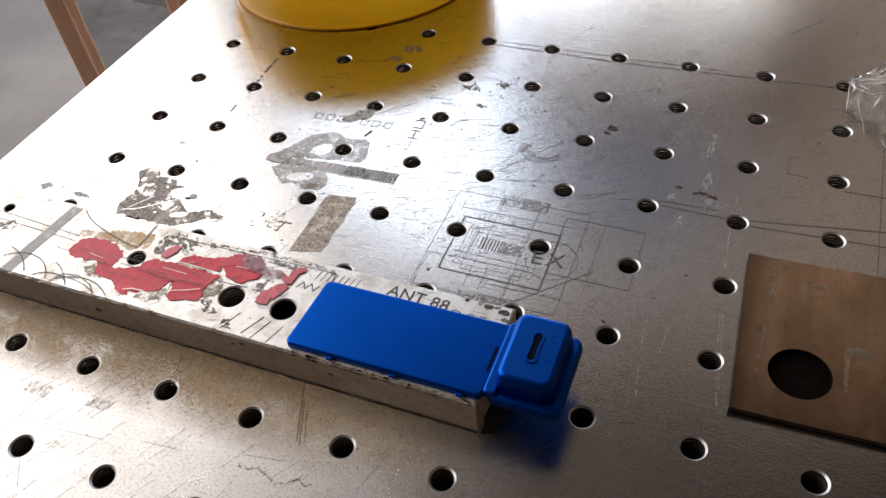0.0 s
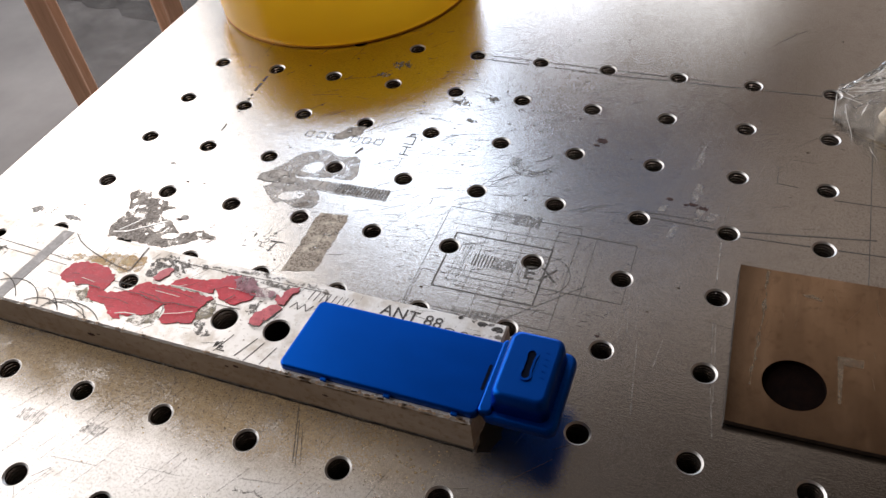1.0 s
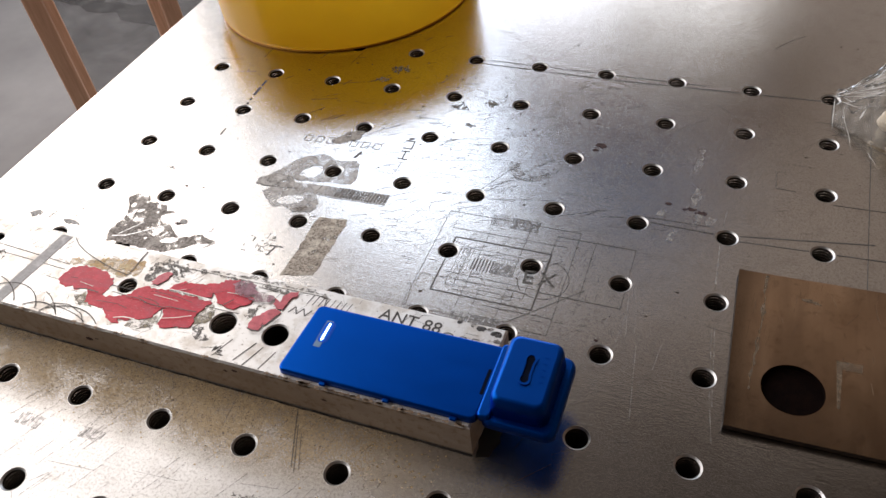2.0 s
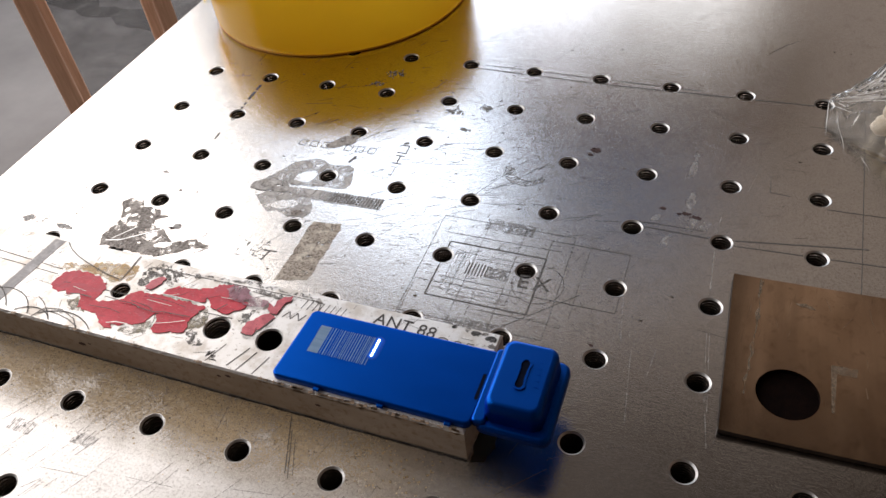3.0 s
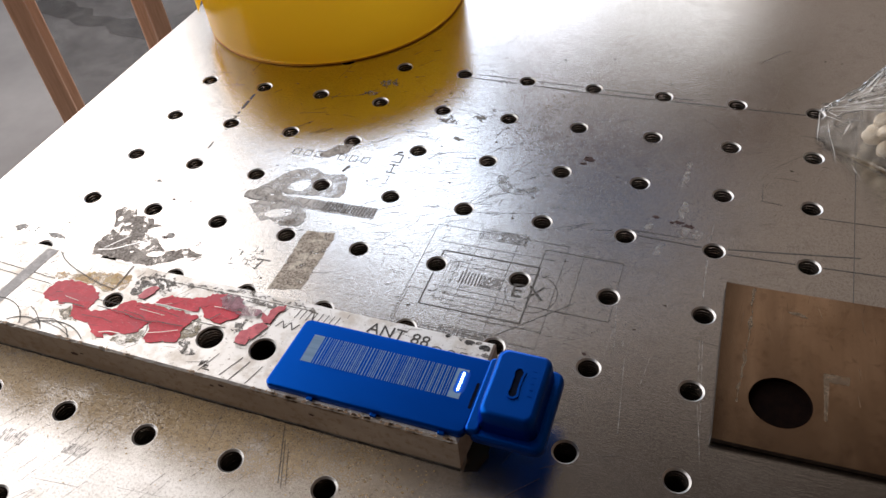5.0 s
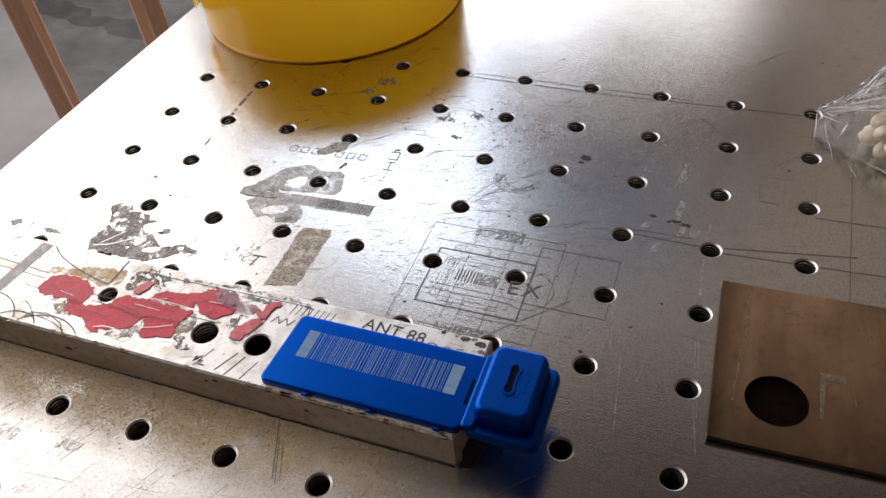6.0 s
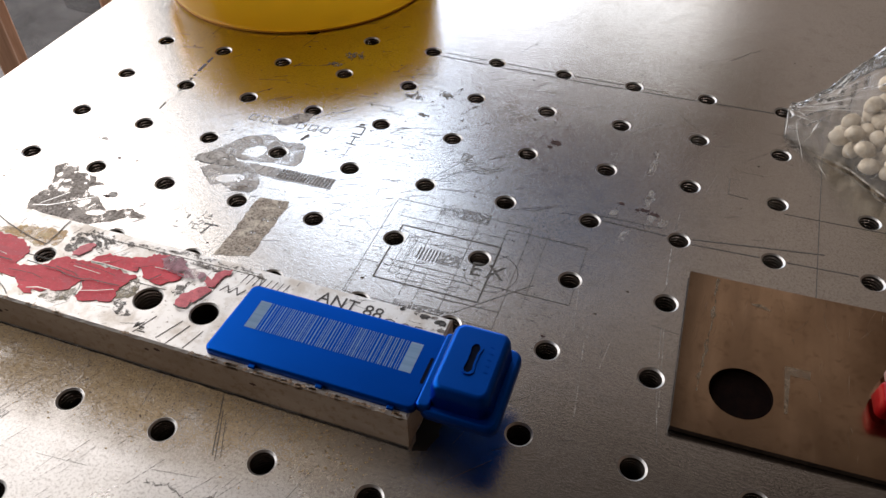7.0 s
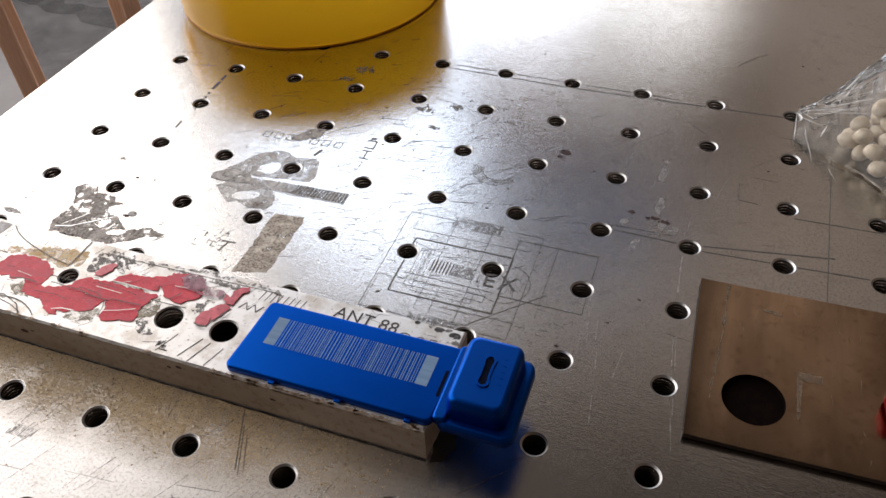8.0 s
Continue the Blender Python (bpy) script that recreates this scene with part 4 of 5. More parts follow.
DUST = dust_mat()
BURR = stain_mat("bright_burr", (0.6, 0.59, 0.57), (0.45, 0.44, 0.42), 0.52, 900, 0.4, feather=0.14, cover=0.7)
SOOT_AND_SHADE = stain_mat("black_soot_and_shade", (0.012, 0.008, 0.007), (0.02, 0.013, 0.01), 0.47, 300, 0.6, feather=0.25)
TAN_GRAIN = plain_mat("tan_dust_grain", (0.36, 0.25, 0.12), (0.55, 0.42, 0.24), 900, 0.85)
DARK_GRAIN = plain_mat("black_dust_grain", (0.03, 0.02, 0.014), (0.09, 0.06, 0.04), 900, 0.8)
WASH = stain_mat("thin_grey_stain", (0.78, 0.77, 0.76), (0.5, 0.48, 0.46), 0.46, 700, 0.6, feather=0.16, hole=0.3, cover=0.62)
SHADE = stain_mat("faint_rubbed_shade", (0.34, 0.33, 0.32), (0.26, 0.25, 0.24), 0.56, 500, 0.5, feather=0.25, cover=0.35)
PALE_STEEL = plain_mat("scraped_clean_steel", (0.8, 0.79, 0.78), (0.9, 0.9, 0.89), 900, 0.3, 0.9)
SMEAR = stain_mat("pale_smear", (0.66, 0.65, 0.63), (0.5, 0.49, 0.47), 0.57, 1100, 0.5, feather=0.12, cover=0.36)
DIRT = stain_mat("dark_dirt", (0.05, 0.016, 0.013), (0.03, 0.011, 0.009), 0.38, 900)
table_marks()

# ---- white bar on the table ----
BH = 0.0115
BX0, BX1, BY0, BY1 = -0.162, 0.0286, -0.0615, -0.0326


def build_bar():
    bar = tagged(new("fixture_bar"), "scuffed white bar with red paint remains and drilled holes", "bar")
    holes = [(-0.1284, -0.0401, 0.0019, 0), (-0.076, -0.0462, 0.0028, 1), (-0.0423, -0.0504, 0.0037, 1), (-0.0270, -0.0501, 0.0036, 0)]
    cuts = [BX0] + [(a[0] + b[0]) / 2 for a, b in zip(holes, holes[1:])] + [-0.019, BX1]
    verts, faces = [], []
    e = 0.0005
    for k, (hx, hy, r, _) in enumerate(holes):
        hole_cell(verts, faces, (max(cuts[k], BX0 + e), cuts[k + 1], BY0 + e, BY1 - e), (hx, hy), r, BH, 28)
    quad(verts, faces, (cuts[4], BY0 + e, BH), (BX1 - e, BY0 + e, BH), (BX1 - e, BY1 - e, BH), (cuts[4], BY1 - e, BH))
    # sides follow a slightly dented upper edge
    n = 120
    rng = random.Random(8)

    def side(ax, ay, bx, by, ix, iy, jx, jy, m):
        prev = None
        for i in range(m + 1):
            f = i / m
            drop = max(0.0, rng.gauss(0, 0.00022)) if 0 < i < m else 0
            cur = ((ax + (bx - ax) * f, ay + (by - ay) * f), (ix + (jx - ix) * f, iy + (jy - iy) * f), BH - e - drop)
            if prev:
                (p, q, zp), (c, d, zc) = prev, cur
                quad(verts, faces, (*p, 0.0008), (*c, 0.0008), (*c, zc), (*p, zp))
                quad(verts, faces, (*q, 0.0002), (*d, 0.0002), (*c, 0.0008), (*p, 0.0008))
                quad(verts, faces, (*p, zp), (*c, zc), (*d, BH), (*q, BH))
            prev = cur

    side(BX0, BY0, BX1, BY0, BX0 + e, BY0 + e, BX1 - e, BY0 + e, n)
    side(BX1, BY0, BX1, BY1, BX1 - e, BY0 + e, BX1 - e, BY1 - e, 20)
    side(BX1, BY1, BX0, BY1, BX1 - e, BY1 - e, BX0 + e, BY1 - e, n)
    side(BX0, BY1, BX0, BY0, BX0 + e, BY1 - e, BX0 + e, BY0 + e, 20)
    quad(verts, faces, (BX0 + e, BY1 - e, 0.0002), (BX1 - e, BY1 - e, 0.0002), (BX1 - e, BY0 + e, 0.0002), (BX0 + e, BY0 + e, 0.0002))
    me = mesh_of("body", verts, faces, weld=True)
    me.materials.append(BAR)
    me.materials.append(BAR_SIDE)
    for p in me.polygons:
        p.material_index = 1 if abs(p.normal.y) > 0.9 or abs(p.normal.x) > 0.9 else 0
    part("body", me, None, bar)
    for hx, hy, r, threaded in holes:
        prof = [(r, BH), (r - 0.00035, BH - 0.0004)]
        z = BH - 0.0004
        while z > 0.0015:
            prof += [(r - (0.0001 if threaded else 0.00034), z - 0.0004), (r - (0.00045 if threaded else 0.00035), z - 0.0006), (r - (0.00055 if threaded else 0.00036), z - 0.001)]
            z -= 0.001
        me = turned("bore", prof, 28)
        # crests painted lit, the rest of each bore painted in shade
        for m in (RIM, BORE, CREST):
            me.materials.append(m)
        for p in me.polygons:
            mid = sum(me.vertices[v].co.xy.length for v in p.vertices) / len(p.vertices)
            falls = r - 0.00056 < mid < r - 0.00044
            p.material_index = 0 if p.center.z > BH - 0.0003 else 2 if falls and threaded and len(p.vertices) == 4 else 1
        part("bore", me, None, bar).location = (hx, hy, 0)
    top = BH + 0.00003
    def paint(k, outline, material):
        slab("paint_patch", ragged(outline, 0.0003, 0.0006, 40 + k), top + 0.00004 * k, material, bar, "cracked faded red paint", 0.0001)

    paint(0, mmp((-97.6, -49.1), (-97.2, -46.9), (-96.0, -44.1), (-92.9, -43.0), (-88.7, -43.1), (-85.0, -43.5), (-81.8, -45.3), (-80.4, -47.0), (-80.6, -48.7), (-81.0, -50.9), (-86.5, -50.6), (-90.1, -51.6), (-91.4, -50.6), (-93.3, -51.4), (-95.8, -50.6)), RED)
    paint(1, mmp((-86.5, -50.4), (-81.0, -50.6), (-79.2, -51.2), (-76.5, -50.5), (-73.4, -49.8), (-67.9, -50.0), (-61.5, -50.6), (-61.8, -52.5), (-61.9, -54.2), (-64.4, -55.6), (-67.4, -55.9), (-68.1, -57.0), (-70.8, -56.9), (-69.8, -58.7), (-73.1, -58.7), (-75.0, -57.0), (-77.4, -55.0), (-81.5, -54.9), (-83.8, -54.5)), RED)
    paint(2, mmp((-75.8, -50.0), (-73.1, -48.6), (-72.3, -46.2), (-70.5, -45.1), (-65.9, -44.8), (-60.3, -44.8), (-54.5, -44.8), (-49.2, -45.1), (-50.2, -47.3), (-50.8, -49.4), (-55.3, -49.8), (-59.2, -49.9), (-61.3, -50.8), (-67.8, -50.2), (-73.5, -50.2)), RED)
    paint(3, mmp((-60.8, -51.0), (-58.9, -50.0), (-55.0, -49.8), (-50.8, -49.6), (-50.4, -51.9), (-49.9, -54.4), (-54.7, -55.5), (-57.1, -56.6), (-59.2, -55.7), (-59.4, -53.4)), RED)
    paint(4, mmp((-63.8, -44.5), (-62.5, -42.2), (-60.5, -40.7), (-56.2, -40.5), (-51.4, -38.9), (-49.0, -37.0), (-45.9, -36.1), (-44.6, -38.4), (-42.2, -39.4), (-38.2, -41.0), (-38.9, -43.2), (-40.8, -44.4), (-42.0, -45.7), (-45.0, -45.5), (-47.6, -44.8), (-50.6, -41.9), (-50.1, -44.1), (-55.1, -44.2), (-59.9, -44.1)), RED)
    paint(5, mmp((-69.9, -43.3), (-69.1, -40.4), (-66.8, -38.8), (-65.3, -39.2), (-65.9, -41.7), (-67.6, -43.7), (-69.2, -44.2)), FADED)
    paint(6, mmp((-35.1, -50.4), (-35.8, -48.4), (-34.6, -46.0), (-32.7, -43.4), (-30.9, -42.2), (-29.3, -43.2), (-29.8, -45.6), (-30.6, -47.4), (-31.6, -49.0), (-31.9, -50.4), (-33.5, -50.7)), FADED)
    paint(7, mmp((-33.0, -39.4), (-31.2, -40.3), (-30.9, -37.7), (-29.3, -35.9), (-27.7, -35.4), (-27.3, -37.0), (-28.7, -38.5), (-29.0, -40.4), (-29.1, -42.3), (-31.6, -42.5)), FADED)
    # purple-grey stain at the end of the red paint
    purple = mmp((-46.6, -38.2), (-45.4, -36.3), (-42.2, -35.7), (-40.1, -36.8), (-39.6, -38.4), (-36.6, -38.4), (-33.0, -39.4), (-33.6, -41.2), (-37.0, -41.6), (-39.4, -41.8), (-42.6, -41.4), (-44.6, -41.0))
    slab("paint_patch", ragged(purple, 0.0004, 0.0007, 49), top + 0.0005, PURPLE, bar, "purple-grey stained paint")
    # flaked seams between the paint strips: bare pale ones and dark ones
    lines("paint_seam", along([(-70.5, -44.9), (-60.3, -44.4), (-54.5, -44.5), (-49.0, -44.8)], 0.2) + along([(-66.0, -47.4), (-58.0, -47.6)], 0.1) + along([(-59.0, -54.0), (-55.0, -52.6), (-51.5, -51.0)], 0.15)
          + along([(-46.5, -41.2), (-43.0, -41.0)], 0.15) + along([(-72.0, -57.4), (-69.5, -56.4), (-66.0, -56.2)], 0.25), BAR, bar, top + 0.00058)
    lines("paint_seam", along([(-73.5, -49.9), (-69.5, -49.7), (-66.0, -50.5), (-61.3, -50.7), (-58.9, -49.9), (-55.0, -49.8), (-51.0, -49.5)], 0.22) + along([(-70.0, -49.0), (-64.0, -49.4), (-62.4, -50.2)], 0.16)
          + along([(-90.1, -51.7), (-86.5, -50.8), (-82.0, -50.9)], 0.3) + along([(-80.5, -53.5), (-74.0, -53.0), (-70.5, -53.6)], 0.12) + along([(-66.5, -46.2), (-58.0, -46.4), (-54.0, -47.0)], 0.12)
          + along([(-45.2, -45.4), (-43.5, -43.0)], 0.3) + along([(-35.0, -50.5), (-33.3, -50.9), (-31.6, -50.6), (-30.4, -47.6), (-29.0, -44.4)], 0.35) + along([(-60.8, -51.0), (-59.6, -53.4), (-59.4, -55.6)], 0.2), MARK, bar, top + 0.00058)
    cracks = []
    rng = random.Random(77)
    for _ in range(34):
        x, y = rng.uniform(-95, -30), rng.uniform(-57, -39)
        a = rng.choice((rng.gauss(2, 6), rng.gauss(35, 15)))
        l = rng.uniform(1.5, 9)
        row = (x, y, x + l * math.cos(radians(a)), min(y + l * math.sin(radians(a)), -34), rng.uniform(0.04, 0.1))
        if all(math.hypot(row[q] - hx * 1000, row[q + 1] - hy * 1000) > r * 1000 + 6 for hx, hy, r, _ in holes for q in (0, 2)):
            cracks.append(row)
    tagged(lines("paint_crack", cracks[::4], BAR, bar, top + 0.0004), kind="stuff")
    tagged(lines("paint_crack", cracks[1::2] + cracks[2::4], MARK, bar, top + 0.0004), kind="stuff")
    scuffs = []
    for _ in range(150):
        x, y = rng.uniform(-150, 26), rng.uniform(-60.5, -34)
        a = rng.choice((rng.gauss(5, 12), rng.gauss(65, 15), rng.uniform(0, 180)))
        l = rng.uniform(1, 6)
        row = (x, y, x + l * math.cos(radians(a)), max(-61, min(y + l * math.sin(radians(a)), -33.5)), rng.uniform(0.02, 0.06))
        if all(math.hypot(row[q] - hx * 1000, row[q + 1] - hy * 1000) > r * 1000 + 4 for hx, hy, r, _ in holes for q in (0, 2)):
            scuffs.append(row)
    tagged(lines("fine_scratch", scuffs, MARK, bar, top), kind="stuff")
    slab("glue_patch", ragged(mmp((-99.8, -43.3), (-97.9, -41.4), (-92.5, -40.6), (-87.5, -38.3), (-82.1, -37.4), (-78.1, -37.2), (-75.0, -38.4), (-75.6, -41.6), (-77.6, -42.9), (-80.6, -44.2), (-85.0, -43.1), (-88.7, -42.7), (-93.0, -42.6), (-96.2, -43.5)), 0.0008, 0.0007, 50), top, TAN, bar, "tan glue residue")
    slab("worn_patch", ragged(mmp((-72.7, -42.8), (-73.2, -39.7), (-73.0, -37.1), (-70.1, -34.6), (-64.1, -34.8), (-61.3, -36.9), (-61.7, -39.5), (-64.3, -41.2), (-64.9, -39.1), (-67.1, -38.0), (-69.8, -40.0), (-70.3, -42.9)), 0.0007, 0.0007, 51), top, SCUFF, bar)
    slab("worn_patch", ragged(mmp((-49.6, -53.9), (-48.0, -52.1), (-46.4, -53.6), (-44.6, -55.0), (-42.9, -56.1), (-45.3, -57.5), (-48.3, -56.5)), 0.0003, 0.0006, 52), top, SCUFF, bar)
    slab("worn_patch", ragged(mmp((-39, -44.5), (-35.5, -42.5), (-35.5, -47.5), (-38, -47.2)), 0.0006, 0.0006, 53), top, SCUFF, bar)
    slab("worn_patch", ragged(mmp((-63, -36.2), (-40, -33.6), (-24, -33.4), (-18, -35.5), (-27, -36.6), (-44, -35.6)), 0.0008, 0.0007, 56), top + 0.00012, SCUFF, bar)
    for k, o in enumerate((mmp((-68.6, -58.3), (-64.8, -56.0), (-61.4, -53.7), (-60.5, -51.9), (-58.9, -54.5), (-59.7, -57.0), (-63.0, -58.4), (-65.7, -58.9)),
                           mmp((-88.6, -53.4), (-86.4, -51.4), (-83.7, -54.1), (-80.8, -55.4), (-83.1, -56.1), (-86.0, -55.7)),
                           mmp((-52.2, -50.8), (-50.9, -49.0), (-49.6, -47.2), (-48.3, -45.9), (-46.2, -47.6), (-46.3, -50.7), (-47.7, -52.3), (-50.0, -53.0)))):
        slab("glue_patch", ragged(o, 0.0005, 0.0006, 57 + k), top + 0.00002, OLIVE, bar, "olive-brown glue residue")
    slab("tape_mark", mmp((-109.0, -33.9), (-105.1, -33.9), (-108.0, -61.2), (-111.8, -61.2)), top, PALE, bar, "pale grey tape mark")
    slab("worn_patch", ragged(mmp((-126.5, -46.5), (-122.5, -44), (-120, -46.5), (-123.5, -49)), 0.0004, 0.0006, 55), top, SCUFF, bar)
    arcs = []
    for cx_, cy_, r, a0, a1 in ((-107, -66, 12, 20, 130), (-95, -67, 9, 30, 140), (-85, -72, 15, 45, 130), (-118, -70, 17, 20, 80)):
        pts = [(cx_ + r * math.cos(radians(a0 + (a1 - a0) * i / 14)), cy_ + r * math.sin(radians(a0 + (a1 - a0) * i / 14))) for i in range(15)]
        arcs += [(*p, *q, 0.3) for p, q in zip(pts, pts[1:]) if BY0 * 1000 + 1 < min(p[1], q[1]) and max(p[1], q[1]) < BY1 * 1000 - 0.5]
    arcs += along([(-103.8, -34.1), (-100.9, -36.3), (-97.4, -38.0), (-93.2, -39.5), (-88.4, -40.9), (-83.5, -42.1), (-78.3, -42.9), (-78.2, -39.4), (-78.4, -35.6), (-78.3, -33.4)], 0.3)
    arcs += along([(-97.4, -54.5), (-94.7, -55.7), (-91.3, -58.2), (-89.0, -60.6)], 0.25) + along([(-94.5, -61.0), (-92.7, -57.5), (-87.6, -56.6), (-82.0, -58.5), (-79.6, -60.9)], 0.25) + along([(-92.6, -58.1), (-88.1, -58.2), (-83.6, -59.0), (-79.5, -60.5)], 0.22)
    lines("scribed_arc", arcs, MARK, bar, top + 0.0001)
    lines("scribed_line", [(-33.5, -60.2, -30.4, -53.8, 0.25), (-30.5, -61, -28.0, -54.5, 0.25), (-26, -60.8, -24.2, -55, 0.2), (-39.5, -60.5, -37, -54.4, 0.2),
                           (-85, -47.3, -40, -46.6, 0.25), (-79, -49.2, -46, -50.0, 0.2), (-145, -41, -98, -43.8, 0.25),
                           (-145, -44, -98, -45.8, 0.2), (-73, -36.2, -20, -35.2, 0.2), (-19.5, -36, -19, -39, 0.25)]
          + [(-24 + i * 1.6, -38.6, -23.4 + i * 1.6, -35.4, 0.22) for i in range(8)]
          + [(-27.5 + i * 1.2, -42.5 + (i % 2) * 2.2, -26.3 + i * 1.2, -40.3 - (i % 2) * 2.2, 0.3) for i in range(5)], MARK, bar, top)
    lines("letter_bar", scribble(-40.2, -37.8, -59.8, -58.4, 12, 21, 0.25), MARK, bar, top)
    lines("letter_bar", scribble(-106, -60, -60, -36, 26, 22, 0.12), MARK, bar, top)
    ob = part("lettering", text_mesh("ANT 88", 0.0049, space=1.04), INK, bar, "dark engraved lettering")
    ob.matrix_basis = pose(-0.0040, -0.0378, BH + 0.00006, 0, 0, -2.5)
    lines("letter_bar", along([(13.6, -38.6), (14.1, -37.8), (15.1, -37.5), (16.1, -37.8), (16.6, -38.6)], 0.3) + along([(17.9, -38.3), (18.5, -37.7), (19.4, -37.7), (20.0, -38.3)], 0.26) + along([(21.2, -38.2), (21.4, -37.6), (23.0, -37.6)], 0.26), MARK, bar, top)
    # chipped brown edge
    rng = random.Random(31)
    for k in range(84):
        x = rng.uniform(-24, 27.0) if k < 62 else rng.uniform(-150, -25)
        w = rng.uniform(0.4, 2.0)
        o = ragged(mmp((x, -61.55), (x + w, -61.55), (x + w * 0.8, -61.2 + rng.uniform(0, 0.5)), (x + 0.2, -61.25 + rng.uniform(0, 0.3))), 0.0002, 0.0004, 360 + k)
        slab("edge_chip", o, top, CHIP, bar)
        z = rng.uniform(0.1, 0.6)
        o = ragged(mmp((x - 0.3, -0.3), (x + w, -0.25), (x + w * 0.8, -0.4 - z), (x + w * 0.3, -0.5 - z * 0.7), (x, -0.6)), 0.00022, 0.0003, 290 + k)
        slab("edge_chip", o, 0, CHIP, bar).matrix_basis = pose(0, BY0, BH - 0.0004, 90, 0, 0)
    for k, (x, y, r) in enumerate(((20.5, -33.6, 0.8), (22.5, -34.0, 1.0), (24.6, -33.8, 0.7), (26.4, -34.9, 1.1), (27.2, -37.0, 0.9), (16.5, -33.5, 0.5))):
        ring = mmp(*[(x + r * 1.3 * math.cos(a), y + r * 0.8 * math.sin(a)) for a in np.linspace(0, 5.6, 8)])
        slab("burnt_spot", ragged(ring, r * 0.0003, 0.0004, 120 + k), top, SOOT_AND_SHADE if k % 2 else SCUFF, bar)
    for x, z, r in ((-8.5, 6.8, 0.9), (-33, 9.0, 0.8), (-36, 8.0, 0.5), (-80, 5.5, 1.2), (-77, 6.5, 0.6)):
        o = mmp(*[(x + r * math.cos(a), r * 0.5 * math.sin(a)) for a in np.linspace(0, 5.7, 8)])
        ob = slab("dent", ragged(o, 0.0002, 0.0003, int(r * 100)), 0, DIRT, bar)
        ob.matrix_basis = pose(0, BY0 - 0.00002, z / 1000, 90, 0, 0)
    return bar


PALE = stain_mat("pale_grey_tape_mark", (0.6, 0.59, 0.585), (0.48, 0.47, 0.465), 0.2, 600)
CHIP = plain_mat("chipped_brown_edge", (0.14, 0.085, 0.05), (0.5, 0.37, 0.25), 700, 0.7)
INK = plain_mat("dark_engraving", (0.03, 0.028, 0.026), (0.08, 0.07, 0.065), 900, 0.6)
build_bar()

# ---- blue plastic seal tag on the bar ----
TZ = 0.0133  # upper face of the tag


def build_tag():
    tag = tagged(new("seal_tag"), "blue plastic seal tag with a barcode being marked", "tag")
    body = part("tag_plate", soft_prism(-0.0196, 0.0306, -0.0603, -0.0390, 0.0016, BH + 0.0001, TZ, 0.0005, 0.0001, 0.05), BLUE, tag)
    part("collar", soft_prism(0.0294, 0.0326, -0.0592, -0.0385, 0.0010, BH + 0.0004, TZ + 0.0006, 0.0006), BLUE_HEAD, tag)
    part("flange", soft_prism(0.0300, 0.0471, -0.0597, -0.0375, 0.0024, 0.0105, 0.0129, 0.0008, 0.0001), BLUE_HEAD, tag)
    head = part("head", soft_prism(0.0314, 0.0450, -0.0579, -0.0380, 0.0026, 0.0125, 0.0188, 0.0012, 0.0005), BLUE_HEAD, tag)
    # key-shaped slot: its shade painted as a flush dark block, with a raised rim
    slot = []
    for q in range(32):
        a = 2 * math.pi * q / 32
        wide = 0.00075 + 0.00045 * (math.exp(-((math.sin(a) - 0.75) / 0.25) ** 2) + math.exp(-((math.sin(a) + 0.8) / 0.25) ** 2))
        c, sn = math.cos(a), math.sin(a)
        slot.append((0.0381 + wide * math.copysign(abs(c) ** 0.6, c), -0.0477 + 0.0039 * sn))
    part("key_slot", prism_bm(slot, 0.0180, 0.01884), DARKP, head, "key-shaped slot painted as dark shade")
    lip = [(0.0381 + (x - 0.0381) * 1.5 + 0.00012, -0.0477 + (y + 0.0477) * 1.12) for x, y in slot]
    slab("slot_rim", lip, 0.0187, BLUE_HEAD, head, "", 0.0004, gaps=(slot,))
    lines("letter_bar", [(41.0 + 0.1 * i, -43.5 - 1.7 * i, 41.9 + 0.1 * i, -43.6 - 1.7 * i, 0.25) for i in range(5)], BLUE, head, 0.0188)
    # not hollow: a flush dark strip paints the slot's shade
    part("slot", prism_bm(round_rect(0.0283, 0.0291, -0.0535, -0.0462, 0.0003, 2), TZ - 0.0005, TZ + 0.00003), DARKP, body, "narrow slot painted as dark shade")
    for x in (-8.2, 8.1, 24.5):
        part("nib", box_bm((x - 0.8) / 1000, (x + 0.8) / 1000, -0.0611, -0.0600, BH + 0.0004, BH + 0.0011, 0.0002), BLUE, tag)
    return tag


DARKP = plain_mat("painted_slot_shade", (0.002, 0.004, 0.012), (0.005, 0.008, 0.02), 600, 0.9, spec=0.05)
TAG = build_tag()
BC_Y0, BC_Y1 = -0.0517, -0.0434


def barcode_rows():
    """x from, x to of every etched bar, in metres."""
    rng = random.Random(128)
    out = [(-0.0151 + i * 0.00036, -0.0151 + i * 0.00036 + 0.00036) for i in range(8)]
    x = -0.0118
    while x < 0.0222:
        w = rng.choice((0.00011, 0.00013, 0.00015, 0.0002, 0.00028))
        out.append((x, x + w))
        x += w + rng.choice((0.00028, 0.00036, 0.00046, 0.00058))
    return out + [(0.0227 + i * 0.00036, 0.0227 + i * 0.00036 + 0.00036) for i in range(8)]


def etched_at(x):
    """The time at which the laser reaches x."""
    return 2.8 + (x + 0.0022) / 0.0142


BARS = []
for bx0, bx1 in barcode_rows():
    one = part("barcode_bar", box_bm(0, bx1 - bx0, BC_Y0, BC_Y1, -0.00006, 0), ETCH, TAG)
    BARS.append((one, bx0))
FLASH = tagged(part("laser_flash", prism_bm(round_rect(-0.00024, 0.00024, -0.0027, 0.0027, 0.00023, 4), -0.0002, 0.0), GLOW),
               "glowing white-blue laser stroke on the blue tag", "laser light")

